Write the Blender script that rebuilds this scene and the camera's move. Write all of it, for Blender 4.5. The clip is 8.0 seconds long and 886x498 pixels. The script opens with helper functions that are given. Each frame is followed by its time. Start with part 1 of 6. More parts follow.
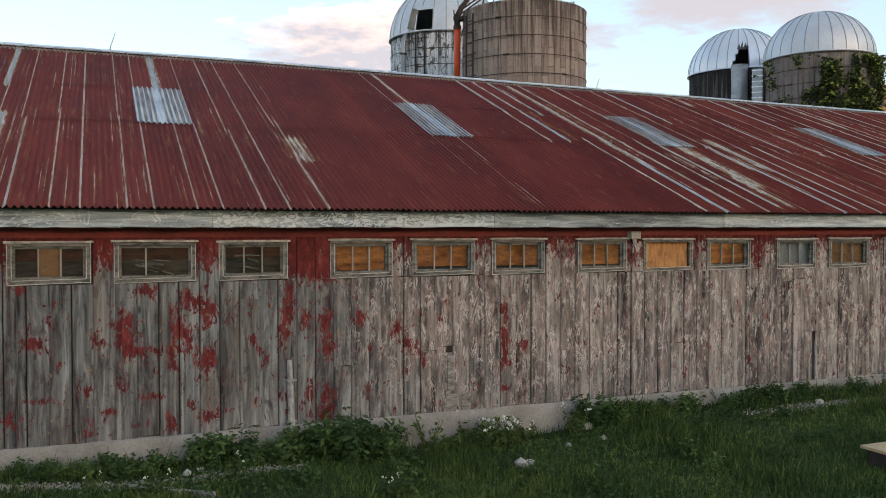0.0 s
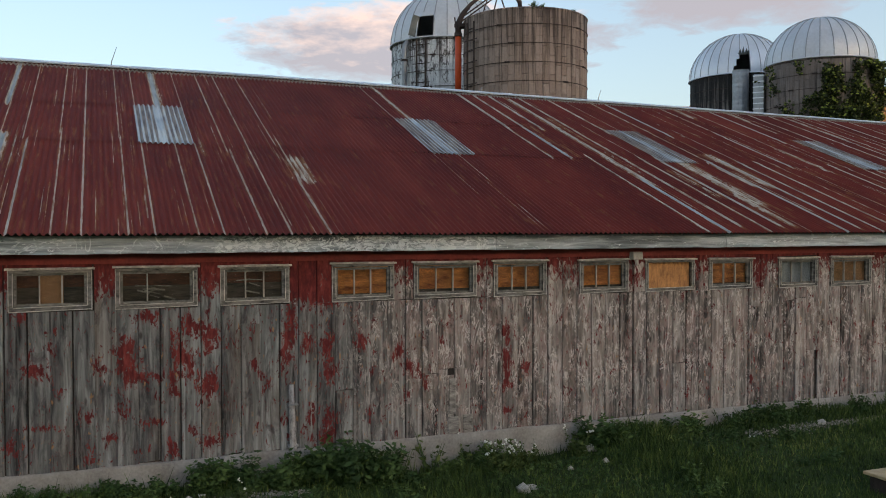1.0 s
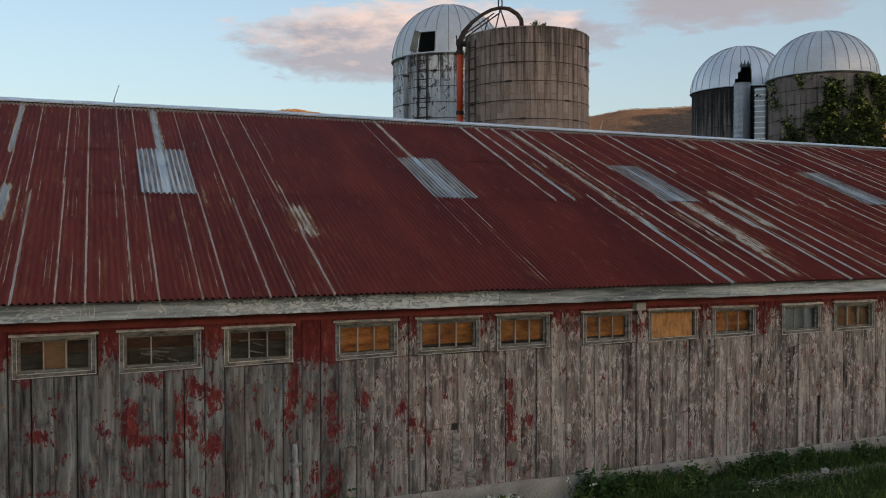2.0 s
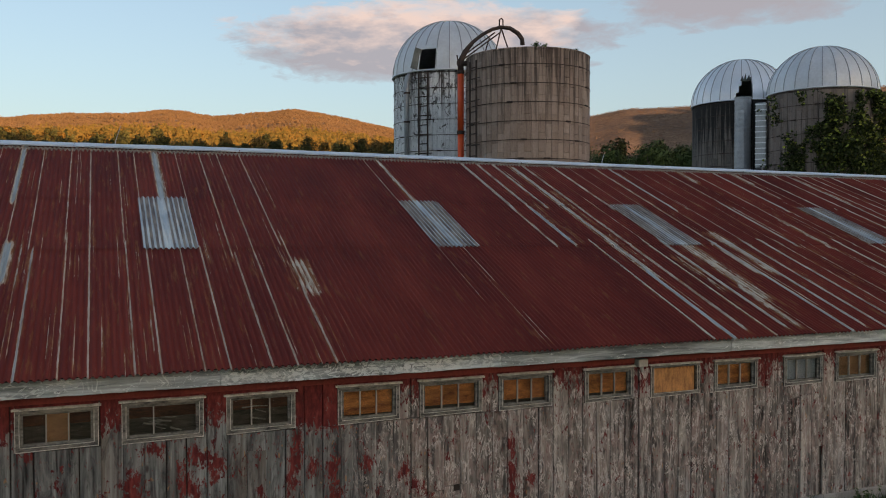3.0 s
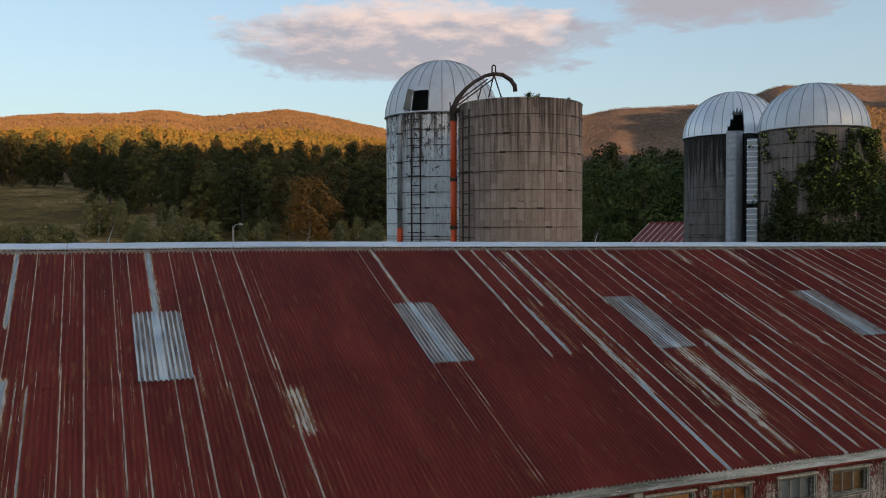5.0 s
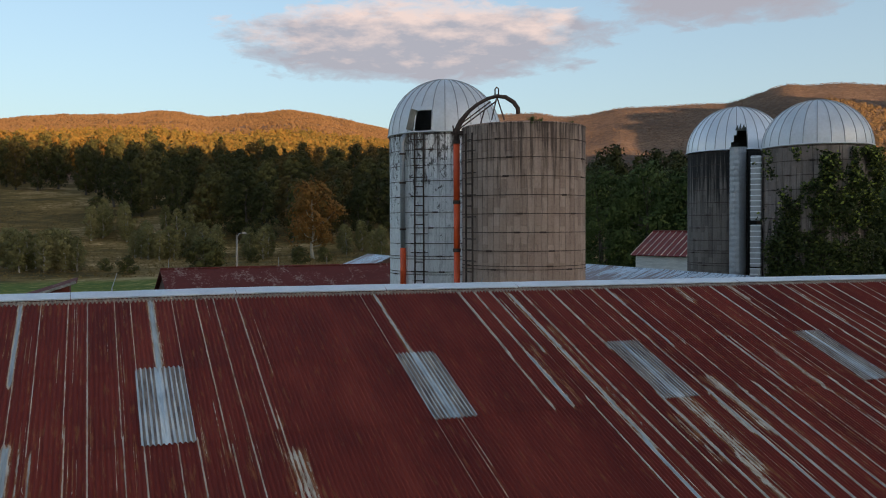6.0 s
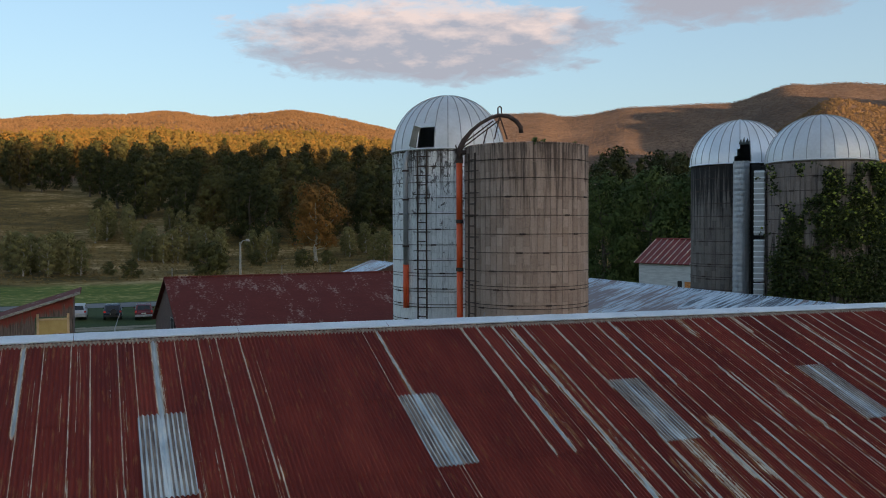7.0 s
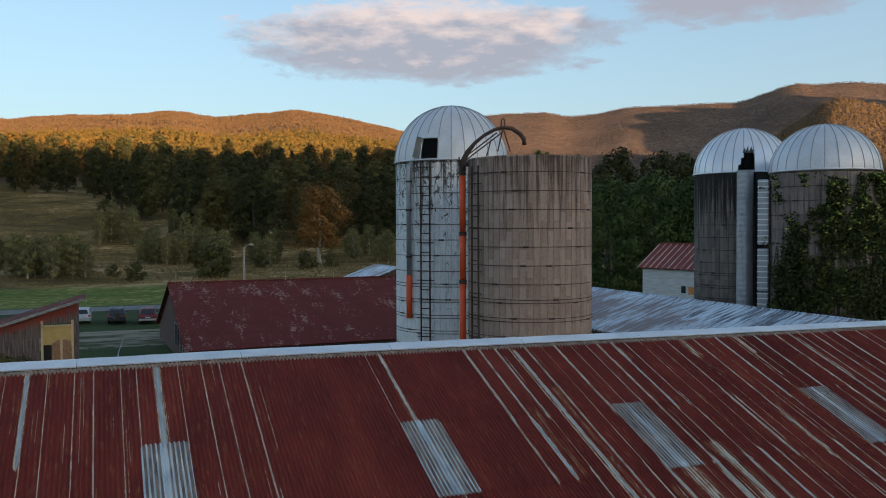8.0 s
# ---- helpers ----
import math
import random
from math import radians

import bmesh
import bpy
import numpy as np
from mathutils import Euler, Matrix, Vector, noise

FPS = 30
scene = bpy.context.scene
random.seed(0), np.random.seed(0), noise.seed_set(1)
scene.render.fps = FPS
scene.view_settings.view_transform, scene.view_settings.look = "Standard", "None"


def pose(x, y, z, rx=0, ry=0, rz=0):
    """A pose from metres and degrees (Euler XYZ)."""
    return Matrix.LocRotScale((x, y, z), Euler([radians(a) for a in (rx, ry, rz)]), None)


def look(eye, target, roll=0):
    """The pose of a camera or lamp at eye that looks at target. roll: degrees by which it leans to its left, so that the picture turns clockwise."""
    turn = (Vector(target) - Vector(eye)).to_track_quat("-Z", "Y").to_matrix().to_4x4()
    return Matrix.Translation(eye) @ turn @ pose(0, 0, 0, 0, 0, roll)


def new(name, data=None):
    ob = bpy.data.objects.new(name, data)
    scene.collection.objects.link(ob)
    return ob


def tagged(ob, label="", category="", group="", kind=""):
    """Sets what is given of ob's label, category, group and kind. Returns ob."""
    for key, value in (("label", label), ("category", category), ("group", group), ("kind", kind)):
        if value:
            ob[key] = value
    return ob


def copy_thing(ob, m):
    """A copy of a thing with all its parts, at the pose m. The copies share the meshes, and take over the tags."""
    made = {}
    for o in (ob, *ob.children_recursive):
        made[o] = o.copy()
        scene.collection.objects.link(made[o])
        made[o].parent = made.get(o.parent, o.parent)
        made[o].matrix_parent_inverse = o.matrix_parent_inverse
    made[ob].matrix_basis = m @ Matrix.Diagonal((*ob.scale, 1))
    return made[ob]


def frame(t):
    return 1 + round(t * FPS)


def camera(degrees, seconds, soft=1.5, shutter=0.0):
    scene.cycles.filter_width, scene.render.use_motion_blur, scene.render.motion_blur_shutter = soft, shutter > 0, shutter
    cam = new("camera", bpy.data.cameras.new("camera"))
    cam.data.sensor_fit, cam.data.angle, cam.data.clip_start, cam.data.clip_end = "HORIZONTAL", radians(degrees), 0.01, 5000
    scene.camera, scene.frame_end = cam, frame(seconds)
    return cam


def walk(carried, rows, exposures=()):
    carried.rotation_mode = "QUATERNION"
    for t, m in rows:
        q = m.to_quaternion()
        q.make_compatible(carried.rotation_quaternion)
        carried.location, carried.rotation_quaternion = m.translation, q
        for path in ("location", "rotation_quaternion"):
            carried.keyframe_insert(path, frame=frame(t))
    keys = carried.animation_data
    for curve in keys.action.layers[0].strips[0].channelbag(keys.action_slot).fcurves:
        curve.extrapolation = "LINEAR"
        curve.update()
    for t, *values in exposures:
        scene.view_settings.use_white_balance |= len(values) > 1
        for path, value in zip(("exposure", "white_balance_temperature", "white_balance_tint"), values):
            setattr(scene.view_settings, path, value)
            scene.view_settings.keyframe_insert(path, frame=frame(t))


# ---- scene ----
cam = camera(54.5, 8.0, soft=1.0)
# seconds, eye, bearing, tilt and lean
PATH = [
    (0.0, 0.066, 0.078, 2.933, -21.859, -1.332, -0.06),
    (0.5, 0.068, 0.091, 3.043, -21.839, -1.330, -0.065),
    (1.0, 0.063, 0.108, 3.223, -21.816, -1.329, -0.065),
    (1.5, 0.049, 0.121, 3.567, -21.785, -1.335, -0.07),
    (3.0, 0.025, 0.165, 4.744, -21.746, -1.390, -0.095),
    (3.5, 0.016, 0.182, 5.199, -21.932, -1.412, -0.12),
    (4.0, 0.006, 0.196, 5.671, -22.163, -1.440, -0.135),
    (4.5, -0.010, 0.211, 6.155, -22.352, -1.460, -0.15),
    (6.0, 0.024, 0.240, 7.561, -22.062, -1.498, -0.245),
    (6.5, 0.037, 0.241, 7.962, -21.960, -1.520, -0.24),
    (7.0, 0.053, 0.240, 8.343, -21.833, -1.529, -0.23),
    (7.5, 0.067, 0.243, 8.677, -21.721, -1.537, -0.22),
    (8.0, 0.077, 0.238, 8.835, -21.585, -1.546, -0.216),
]
walk(cam, [(t, pose(x, y, z, 0, 0, turn) @ pose(0, 0, 0, 90 + tilt) @ pose(0, 0, 0, 0, 0, lean)) for t, x, y, z, turn, tilt, lean in PATH],
     exposures=[(0.0, 1.88, 7650, 15), (0.7, 1.6, 7600, 15), (1.5, 1.26, 7550, 15), (3.0, 1.1, 7600, 15), (4.5, 1.16, 7450, 15), (6.0, 1.16, 7100, 12.5), (8.0, 1.17, 6700, 9.5)])

# ---------- world, sun ----------
SUN_AZ, SUN_EL = radians(160), radians(6)
world = bpy.data.worlds.new("world")
scene.world = world
world.use_nodes = True


class Nodes:
    """Short hand for a node tree."""

    def __init__(self, tree):
        self.tree = tree

    def add(self, kind, ins=None, **props):
        n = self.tree.nodes.new(kind)
        for k, v in props.items():
            setattr(n, k, v)
        for k, v in (ins or {}).items():
            self.put(n.inputs[k], v)
        return n

    def put(self, socket, v):
        if isinstance(v, bpy.types.NodeSocket):
            self.tree.links.new(v, socket)
        elif isinstance(v, bpy.types.Node):
            self.tree.links.new(v.outputs[0], socket)
        else:
            socket.default_value = v

    def math(self, op, a, b=0.0, c=0.0, clamp=False):
        return self.add("ShaderNodeMath", {0: a, 1: b, 2: c}, operation=op, use_clamp=clamp).outputs[0]

    def noise(self, vec, scale, detail=4.0, rough=0.55, dist=0.0):
        return self.add("ShaderNodeTexNoise", {"Vector": vec, "Scale": scale, "Detail": detail, "Roughness": rough, "Distortion": dist}).outputs[0]

    def ramp(self, fac, *stops):
        n = self.add("ShaderNodeValToRGB", {0: fac})
        e = n.color_ramp.elements
        while len(e) < len(stops):
            e.new(0.5)
        for el, (p, c) in zip(e, stops):
            el.position = p
            el.color = (*c, 1) if isinstance(c, tuple) else (c, c, c, 1)
        return n.outputs[0]

    def mix(self, fac, a, b, blend="MIX"):
        n = self.add("ShaderNodeMix", data_type="RGBA", blend_type=blend)
        for i, v in ((0, fac), (6, a), (7, b)):
            self.put(n.inputs[i], (*v, 1) if isinstance(v, tuple) and len(v) == 3 else v)
        return n.outputs[2]

    def scaled(self, vec, x, y, z):
        return self.add("ShaderNodeMapping", {"Vector": vec, "Scale": (x, y, z)}).outputs[0]


def build_sky():
    n = Nodes(world.node_tree)
    n.tree.nodes.clear()
    sky = n.add("ShaderNodeTexSky", sky_type="NISHITA", sun_disc=False, sun_elevation=SUN_EL, sun_rotation=SUN_AZ,
                air_density=1.0, dust_density=2.0, ozone_density=2.5)
    d = n.add("ShaderNodeTexCoord").outputs["Generated"]
    sep = n.add("ShaderNodeSeparateXYZ", {0: d})
    az = n.math("MULTIPLY", n.math("ARCTAN2", sep.outputs[0], sep.outputs[1]), 57.296)
    el = n.math("MULTIPLY", n.math("ARCSINE", sep.outputs[2]), 57.296)
    uv = n.add("ShaderNodeCombineXYZ", {0: n.math("MULTIPLY", az, 0.36), 1: el}).outputs[0]
    big = n.noise(uv, 0.42, 6.0, 0.6)
    fine = n.noise(uv, 1.3, 8.0, 0.62, 0.5)
    cover = None
    for a0, e0, ra, re in ((20.5, 12.0, 13.5, 2.9), (41.4, 14.6, 9.0, 2.4), (-45, 20, 16, 4), (110, 24, 22, 5), (190, 22, 25, 6), (-110, 18, 20, 4)):
        u = n.math("DIVIDE", n.math("SUBTRACT", az, a0), ra)
        v = n.math("DIVIDE", n.math("SUBTRACT", el, e0), re)
        m = n.math("SUBTRACT", 1.0, n.math("ADD", n.math("MULTIPLY", u, u), n.math("MULTIPLY", v, v)))
        cover = m if cover is None else n.math("MAXIMUM", cover, m)
    rag = n.math("MULTIPLY", n.math("SUBTRACT", n.math("ADD", n.math("MULTIPLY", big, 0.55), n.math("MULTIPLY", fine, 0.45)), 0.5), 4.2)
    cov = n.ramp(n.math("ADD", n.math("MULTIPLY", cover, 1.15), n.math("MULTIPLY", rag, 0.7)), (0.05, 0.0), (0.32, 0.6), (0.7, 1.0))
    tone = n.ramp(n.math("ADD", n.noise(uv, 0.9, 6.0, 0.58), n.math("SUBTRACT", n.math("MULTIPLY", n.math("SUBTRACT", el, 12.4), 0.09), n.math("MULTIPLY", n.ramp(n.math("MULTIPLY", az, 0.01), (0.3, 0.0), (0.36, 1.0)), 0.75))),
                  (0.4, CLOUD_GREY), (0.7, CLOUD_PINK))
    haze = n.ramp(n.math("MULTIPLY", el, 0.01), (0.0, 0.45), (0.16, 0.28), (0.5, 0.08))
    base = n.mix(haze, sky.outputs[0], SKY_HAZE)
    col = n.mix(n.math("MULTIPLY", cov, 0.9), base, tone)
    bg = n.add("ShaderNodeBackground", {"Color": col, "Strength": SKY_STRENGTH})
    n.add("ShaderNodeOutputWorld", {0: bg})


SKY_STRENGTH, SKY_HAZE = 0.15, (1.9, 2.42, 3.0)
CLOUD_GREY, CLOUD_PINK = (1.22, 1.25, 1.5), (2.6, 2.12, 2.02)
build_sky()

sun = new("sun", bpy.data.lights.new("sun", "SUN"))
sun.data.energy, sun.data.angle, sun.data.color = 3.5, radians(0.5), (1.0, 0.67, 0.40)
sun.matrix_world = look((math.sin(SUN_AZ) * 100, math.cos(SUN_AZ) * 100, 100 * math.tan(SUN_EL)), (0, 0, 0))

# ---------- mesh helpers ----------


def finish(name, me, mat, parent=None, label="", smooth=False):
    ob = new(name, me)
    for m in mat if isinstance(mat, (list, tuple)) else (mat,):
        me.materials.append(m)
    if smooth:
        me.polygons.foreach_set("use_smooth", [True] * len(me.polygons))
    if parent is not None:
        ob.parent = parent
        if parent.name in IN_WORLD:
            ob.matrix_parent_inverse = parent.matrix_basis.inverted()
    if label:
        ob["label"] = label
    return ob


IN_WORLD = set()  # things whose parts are written in world places


def part(name, bm, mat, parent=None, label="", smooth=False):
    me = bpy.data.meshes.new(name)
    bm.normal_update()
    bm.to_mesh(me)
    bm.free()
    return finish(name, me, mat, parent, label, smooth)


def raw(name, verts, faces, mat, parent=None, label="", smooth=False):
    me = bpy.data.meshes.new(name)
    me.from_pydata(verts if isinstance(verts, list) else verts.tolist(), [], faces if isinstance(faces, list) else faces.tolist())
    return finish(name, me, mat, parent, label, smooth)


def base(name, x=0.0, y=0.0, z=0.0, rz=0.0):
    ob = new(name)
    ob.empty_display_size = 0.2
    ob.matrix_world = pose(x, y, z, 0, 0, rz)
    return ob


def box(bm, x0, x1, y0, y1, z0, z1, bevel=0.0):
    v = [bm.verts.new(p) for p in ((x0, y0, z0), (x1, y0, z0), (x1, y1, z0), (x0, y1, z0), (x0, y0, z1), (x1, y0, z1), (x1, y1, z1), (x0, y1, z1))]
    f = [bm.faces.new([v[i] for i in q]) for q in ((3, 2, 1, 0), (4, 5, 6, 7), (0, 1, 5, 4), (1, 2, 6, 5), (2, 3, 7, 6), (3, 0, 4, 7))]
    if bevel:
        edges = list({e for q in f for e in q.edges})
        bmesh.ops.bevel(bm, geom=edges, offset=bevel, segments=1, affect="EDGES")
    return bm


def boxed(*a, **k):
    return box(bmesh.new(), *a, **k)


def tube(bm, pts, r, seg=8, cap=True):
    """A round bar through points; r may be a list."""
    pts = [Vector(p) for p in pts]
    rs = r if isinstance(r, (list, tuple)) else [r] * len(pts)
    rings = []
    for i, p in enumerate(pts):
        d = (pts[min(i + 1, len(pts) - 1)] - pts[max(i - 1, 0)]).normalized()
        a = d.orthogonal().normalized() if i == 0 else (rings[-1][1] - d * rings[-1][1].dot(d)).normalized()
        b = d.cross(a)
        rings.append(([bm.verts.new(p + (a * math.cos(k * math.tau / seg) + b * math.sin(k * math.tau / seg)) * rs[i]) for k in range(seg)], a))
    for (r0, _), (r1, _) in zip(rings, rings[1:]):
        for k in range(seg):
            bm.faces.new((r0[k], r0[(k + 1) % seg], r1[(k + 1) % seg], r1[k]))
    if cap:
        bm.faces.new(rings[0][0][::-1])
        bm.faces.new(rings[-1][0])
    return bm


def tubed(pts, r, seg=8):
    return tube(bmesh.new(), pts, r, seg)


def thick(bm, t):
    bm.normal_update()
    bmesh.ops.solidify(bm, geom=bm.faces[:], thickness=t)
    bmesh.ops.recalc_face_normals(bm, faces=bm.faces[:])


def sstep(a, b, x):
    t = np.clip((x - a) / (b - a), 0, 1)
    return t * t * (3 - 2 * t)


# ---------- materials ----------


def material(name, build, rough=0.8, metal=0.0, spec=0.5):
    """build(n, coord, world position) gives colour, or colour, height of relief, roughness."""
    m = bpy.data.materials.new(name)
    m.use_nodes = True
    n = Nodes(m.node_tree)
    bsdf = m.node_tree.nodes["Principled BSDF"]
    bsdf.inputs["Roughness"].default_value = rough
    bsdf.inputs["Metallic"].default_value = metal
    bsdf.inputs["Specular IOR Level"].default_value = spec
    obj = n.add("ShaderNodeTexCoord").outputs["Object"]
    pos = n.add("ShaderNodeNewGeometry").outputs["Position"]
    got = build(n, obj, pos)
    got = got if isinstance(got, dict) else {"col": got}
    n.put(bsdf.inputs["Base Color"], got["col"] if not isinstance(got["col"], tuple) else (*got["col"], 1))
    if "rough" in got:
        n.put(bsdf.inputs["Roughness"], got["rough"])
    if "metal" in got:
        n.put(bsdf.inputs["Metallic"], got["metal"])
    if "bump" in got:
        h, strength, dist = got["bump"]
        n.put(bsdf.inputs["Normal"], n.add("ShaderNodeBump", {"Height": h, "Strength": strength, "Distance": dist}))
    return m


def speckled(c1, c2, scale=3.0, fine=40.0, bump=0.3, dist=0.01, stretch=(1, 1, 1)):
    def build(n, o, p):
        v = n.scaled(p, *stretch)
        a = n.noise(v, scale, 5.0)
        b = n.noise(v, fine, 3.0)
        f = n.math("ADD", n.math("MULTIPLY", a, 0.65), n.math("MULTIPLY", b, 0.35))
        return {"col": n.ramp(f, (0.32, c1), (0.68, c2)), "bump": (f, bump, dist)}
    return build


def rnd(n):
    return n.add("ShaderNodeObjectInfo").outputs["Random"]


def attr(n, name):
    return n.add("ShaderNodeAttribute", attribute_name=name).outputs["Fac"]


def build_board(n, o, p):
    """Grey weathered board, upright grain, with what is left of the red paint."""
    r = rnd(n)
    shift = n.add("ShaderNodeCombineXYZ", {0: n.math("MULTIPLY", r, 37.0), 2: n.math("MULTIPLY", r, 91.0)}).outputs[0]
    q = n.add("ShaderNodeVectorMath", {0: p, 1: shift}, operation="ADD").outputs[0]
    grain = n.noise(n.scaled(q, 60, 60, 1.6), 1.0, 6.0, 0.6, 0.8)
    wavy = n.noise(n.scaled(q, 11, 11, 0.9), 1.0, 4.0, 0.55, 1.2)
    stain = n.noise(n.scaled(q, 3, 3, 0.7), 1.0, 3.0)
    f = n.math("ADD", n.math("ADD", n.math("MULTIPLY", grain, 0.16), n.math("MULTIPLY", wavy, 0.7)), n.math("MULTIPLY", stain, 0.3))
    f = n.math("ADD", n.math("SUBTRACT", f, 0.03), n.math("MULTIPLY", n.math("SUBTRACT", r, 0.5), 0.1))
    grey = n.ramp(f, (0.39, (0.04, 0.035, 0.032)), (0.48, (0.165, 0.15, 0.142)), (0.58, (0.34, 0.305, 0.28)), (0.7, (0.64, 0.59, 0.55)))
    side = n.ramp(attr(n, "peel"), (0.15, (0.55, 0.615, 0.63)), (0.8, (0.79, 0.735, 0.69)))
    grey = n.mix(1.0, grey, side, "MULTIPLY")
    knot = n.add("ShaderNodeTexVoronoi", {"Vector": n.scaled(q, 5.0, 5.0, 2.2), "Scale": 1.0}).outputs["Distance"]
    grey = n.mix(n.ramp(knot, (0.06, 0.85), (0.13, 0.0)), grey, (0.05, 0.038, 0.034))
    brown = n.noise(n.scaled(q, 2.0, 2.0, 0.5), 1.0, 3.0)
    grey = n.mix(n.math("MULTIPLY", n.ramp(brown, (0.52, 0.0), (0.75, 1.0)), 0.35), grey, (0.22, 0.14, 0.09))
    dark = n.ramp(n.noise(n.scaled(q, 7, 7, 1.8), 1.0, 6.0, 0.68, 0.8), (0.54, 0.0), (0.64, 0.7))
    grey = n.mix(dark, grey, (0.036, 0.03, 0.032))
    blot = n.ramp(n.noise(n.scaled(q, 7, 7, 3.2), 1.0, 6.0, 0.7, 1.0), (0.5, 0.0), (0.6, 0.7))
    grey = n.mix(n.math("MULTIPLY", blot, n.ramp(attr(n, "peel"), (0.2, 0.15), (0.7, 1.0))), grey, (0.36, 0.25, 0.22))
    tan = n.ramp(n.noise(n.scaled(q, 16, 16, 7), 1.0, 4.0, 0.6), (0.66, 0.0), (0.7, 0.7))
    grey = n.mix(tan, grey, (0.4, 0.2, 0.085))
    # curls of pale, half-lifted paint
    curl = n.noise(n.scaled(q, 10, 10, 2.6), 1.0, 5.0, 0.6, 2.6)
    band = n.ramp(n.math("ABSOLUTE", n.math("SUBTRACT", curl, 0.5)), (0.01, 1.0), (0.05, 0.0))
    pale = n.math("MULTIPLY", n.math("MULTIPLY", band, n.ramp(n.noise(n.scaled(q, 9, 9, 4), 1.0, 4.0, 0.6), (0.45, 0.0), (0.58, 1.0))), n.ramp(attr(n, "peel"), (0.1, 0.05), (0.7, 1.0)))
    col = n.mix(pale, grey, (0.68, 0.59, 0.53))
    ragged = n.noise(n.scaled(q, 22, 22, 9), 1.0, 8.0, 0.75, 0.6)
    keep = n.ramp(n.math("SUBTRACT", n.math("ADD", attr(n, "paint"), n.math("MULTIPLY", ragged, 3.2)), 1.6), (0.40, 0.0), (0.48, 1.0))
    red = n.ramp(n.noise(n.scaled(q, 18, 18, 6), 1.0, 5.0, 0.65), (0.34, (0.085, 0.012, 0.012)), (0.52, (0.165, 0.024, 0.021)), (0.7, (0.28, 0.055, 0.045)))
    col = n.mix(keep, col, red)
    h = n.math("ADD", n.math("MULTIPLY", f, 0.7), n.math("MULTIPLY", n.math("ADD", keep, pale), 0.35))
    return {"col": col, "bump": (h, 0.6, 0.006)}


def build_roof(n, o, p):
    """Red roof paint worn down to grey galvanised sheet in streaks."""
    r = rnd(n)
    g = n.noise(n.scaled(p, 30, 2.2, 2.2), 1.0, 6.0, 0.65)
    big = n.noise(n.scaled(p, 1.1, 0.4, 0.4), 1.0, 5.0)
    f = n.math("ADD", n.math("ADD", n.math("MULTIPLY", g, 0.25), n.math("MULTIPLY", big, 0.75)), n.math("MULTIPLY", n.math("SUBTRACT", r, 0.5), 0.1))
    red = n.ramp(f, (0.34, (0.128, 0.0185, 0.0135)), (0.52, (0.184, 0.0278, 0.0183)), (0.68, (0.24, 0.041, 0.0255)))
    rust = n.noise(n.scaled(p, 16, 1.6, 1.6), 1.0, 6.0, 0.7)
    w = attr(n, "wear")
    red = n.mix(n.ramp(n.math("ADD", rust, n.math("MULTIPLY", w, 0.5)), (0.645, 0.0), (0.79, 0.9)), red, (0.28, 0.105, 0.042))
    fleck = n.noise(n.scaled(p, 75, 1.3, 1.3), 1.0, 4.0, 0.6)
    red = n.mix(n.ramp(n.math("ADD", fleck, n.math("MULTIPLY", w, 0.5)), (0.78, 0.0), (0.85, 0.8)), red, (0.42, 0.26, 0.16))
    edge = n.noise(n.scaled(p, 22, 3.4, 3.4), 1.0, 7.0, 0.75)
    fine = n.noise(n.scaled(p, 60, 9, 9), 1.0, 3.0, 0.6)
    bare = n.ramp(n.math("SUBTRACT", n.math("ADD", n.math("ADD", w, n.math("MULTIPLY", edge, 1.25)), n.math("MULTIPLY", fine, 0.35)), 1.0), (0.30, 0.0), (0.42, 1.0))
    tan = n.ramp(n.noise(n.scaled(p, 18, 2.5, 2.5), 1.0, 5.0), (0.32, (0.26, 0.165, 0.11)), (0.5, (0.54, 0.44, 0.34)), (0.68, (0.66, 0.6, 0.5)))
    blue = n.ramp(n.noise(n.scaled(p, 18, 1.5, 1.5), 1.0, 5.0), (0.3, (0.3, 0.31, 0.3)), (0.7, (0.5, 0.56, 0.57)))
    zinc = n.mix(n.ramp(w, (0.8, 0.0), (1.15, 1.0)), tan, blue)
    return {"col": n.mix(bare, red, zinc), "rough": n.math("ADD", 0.7, n.math("MULTIPLY", bare, 0.03)), "bump": (n.math("ADD", g, bare), 0.25, 0.004)}


def build_zinc(n, o, p):
    g = n.noise(n.scaled(p, 14, 1.2, 1.2), 1.0, 5.0, 0.6)
    b = n.noise(p, 1.5, 3.0)
    f = n.math("ADD", n.math("MULTIPLY", g, 0.6), n.math("MULTIPLY", b, 0.4))
    col = n.ramp(f, (0.34, (0.36, 0.41, 0.43)), (0.5, (0.55, 0.6, 0.61)), (0.66, (0.82, 0.82, 0.77)))
    # dark stripes in the grooves: rust, with the corrugation's shade painted in
    dirt = n.math("ADD", n.math("MULTIPLY", attr(n, "wear"), 0.75), n.math("MULTIPLY", n.noise(n.scaled(p, 9, 0.9, 0.9), 1.0, 5.0), 0.55))
    return {"col": n.mix(n.ramp(dirt, (0.38, 0.0), (0.52, 0.95)), col, n.ramp(n.noise(n.scaled(p, 20, 2, 2), 1.0, 4.0), (0.35, (0.11, 0.055, 0.036)), (0.65, (0.38, 0.28, 0.2)))), "bump": (g, 0.2, 0.004)}


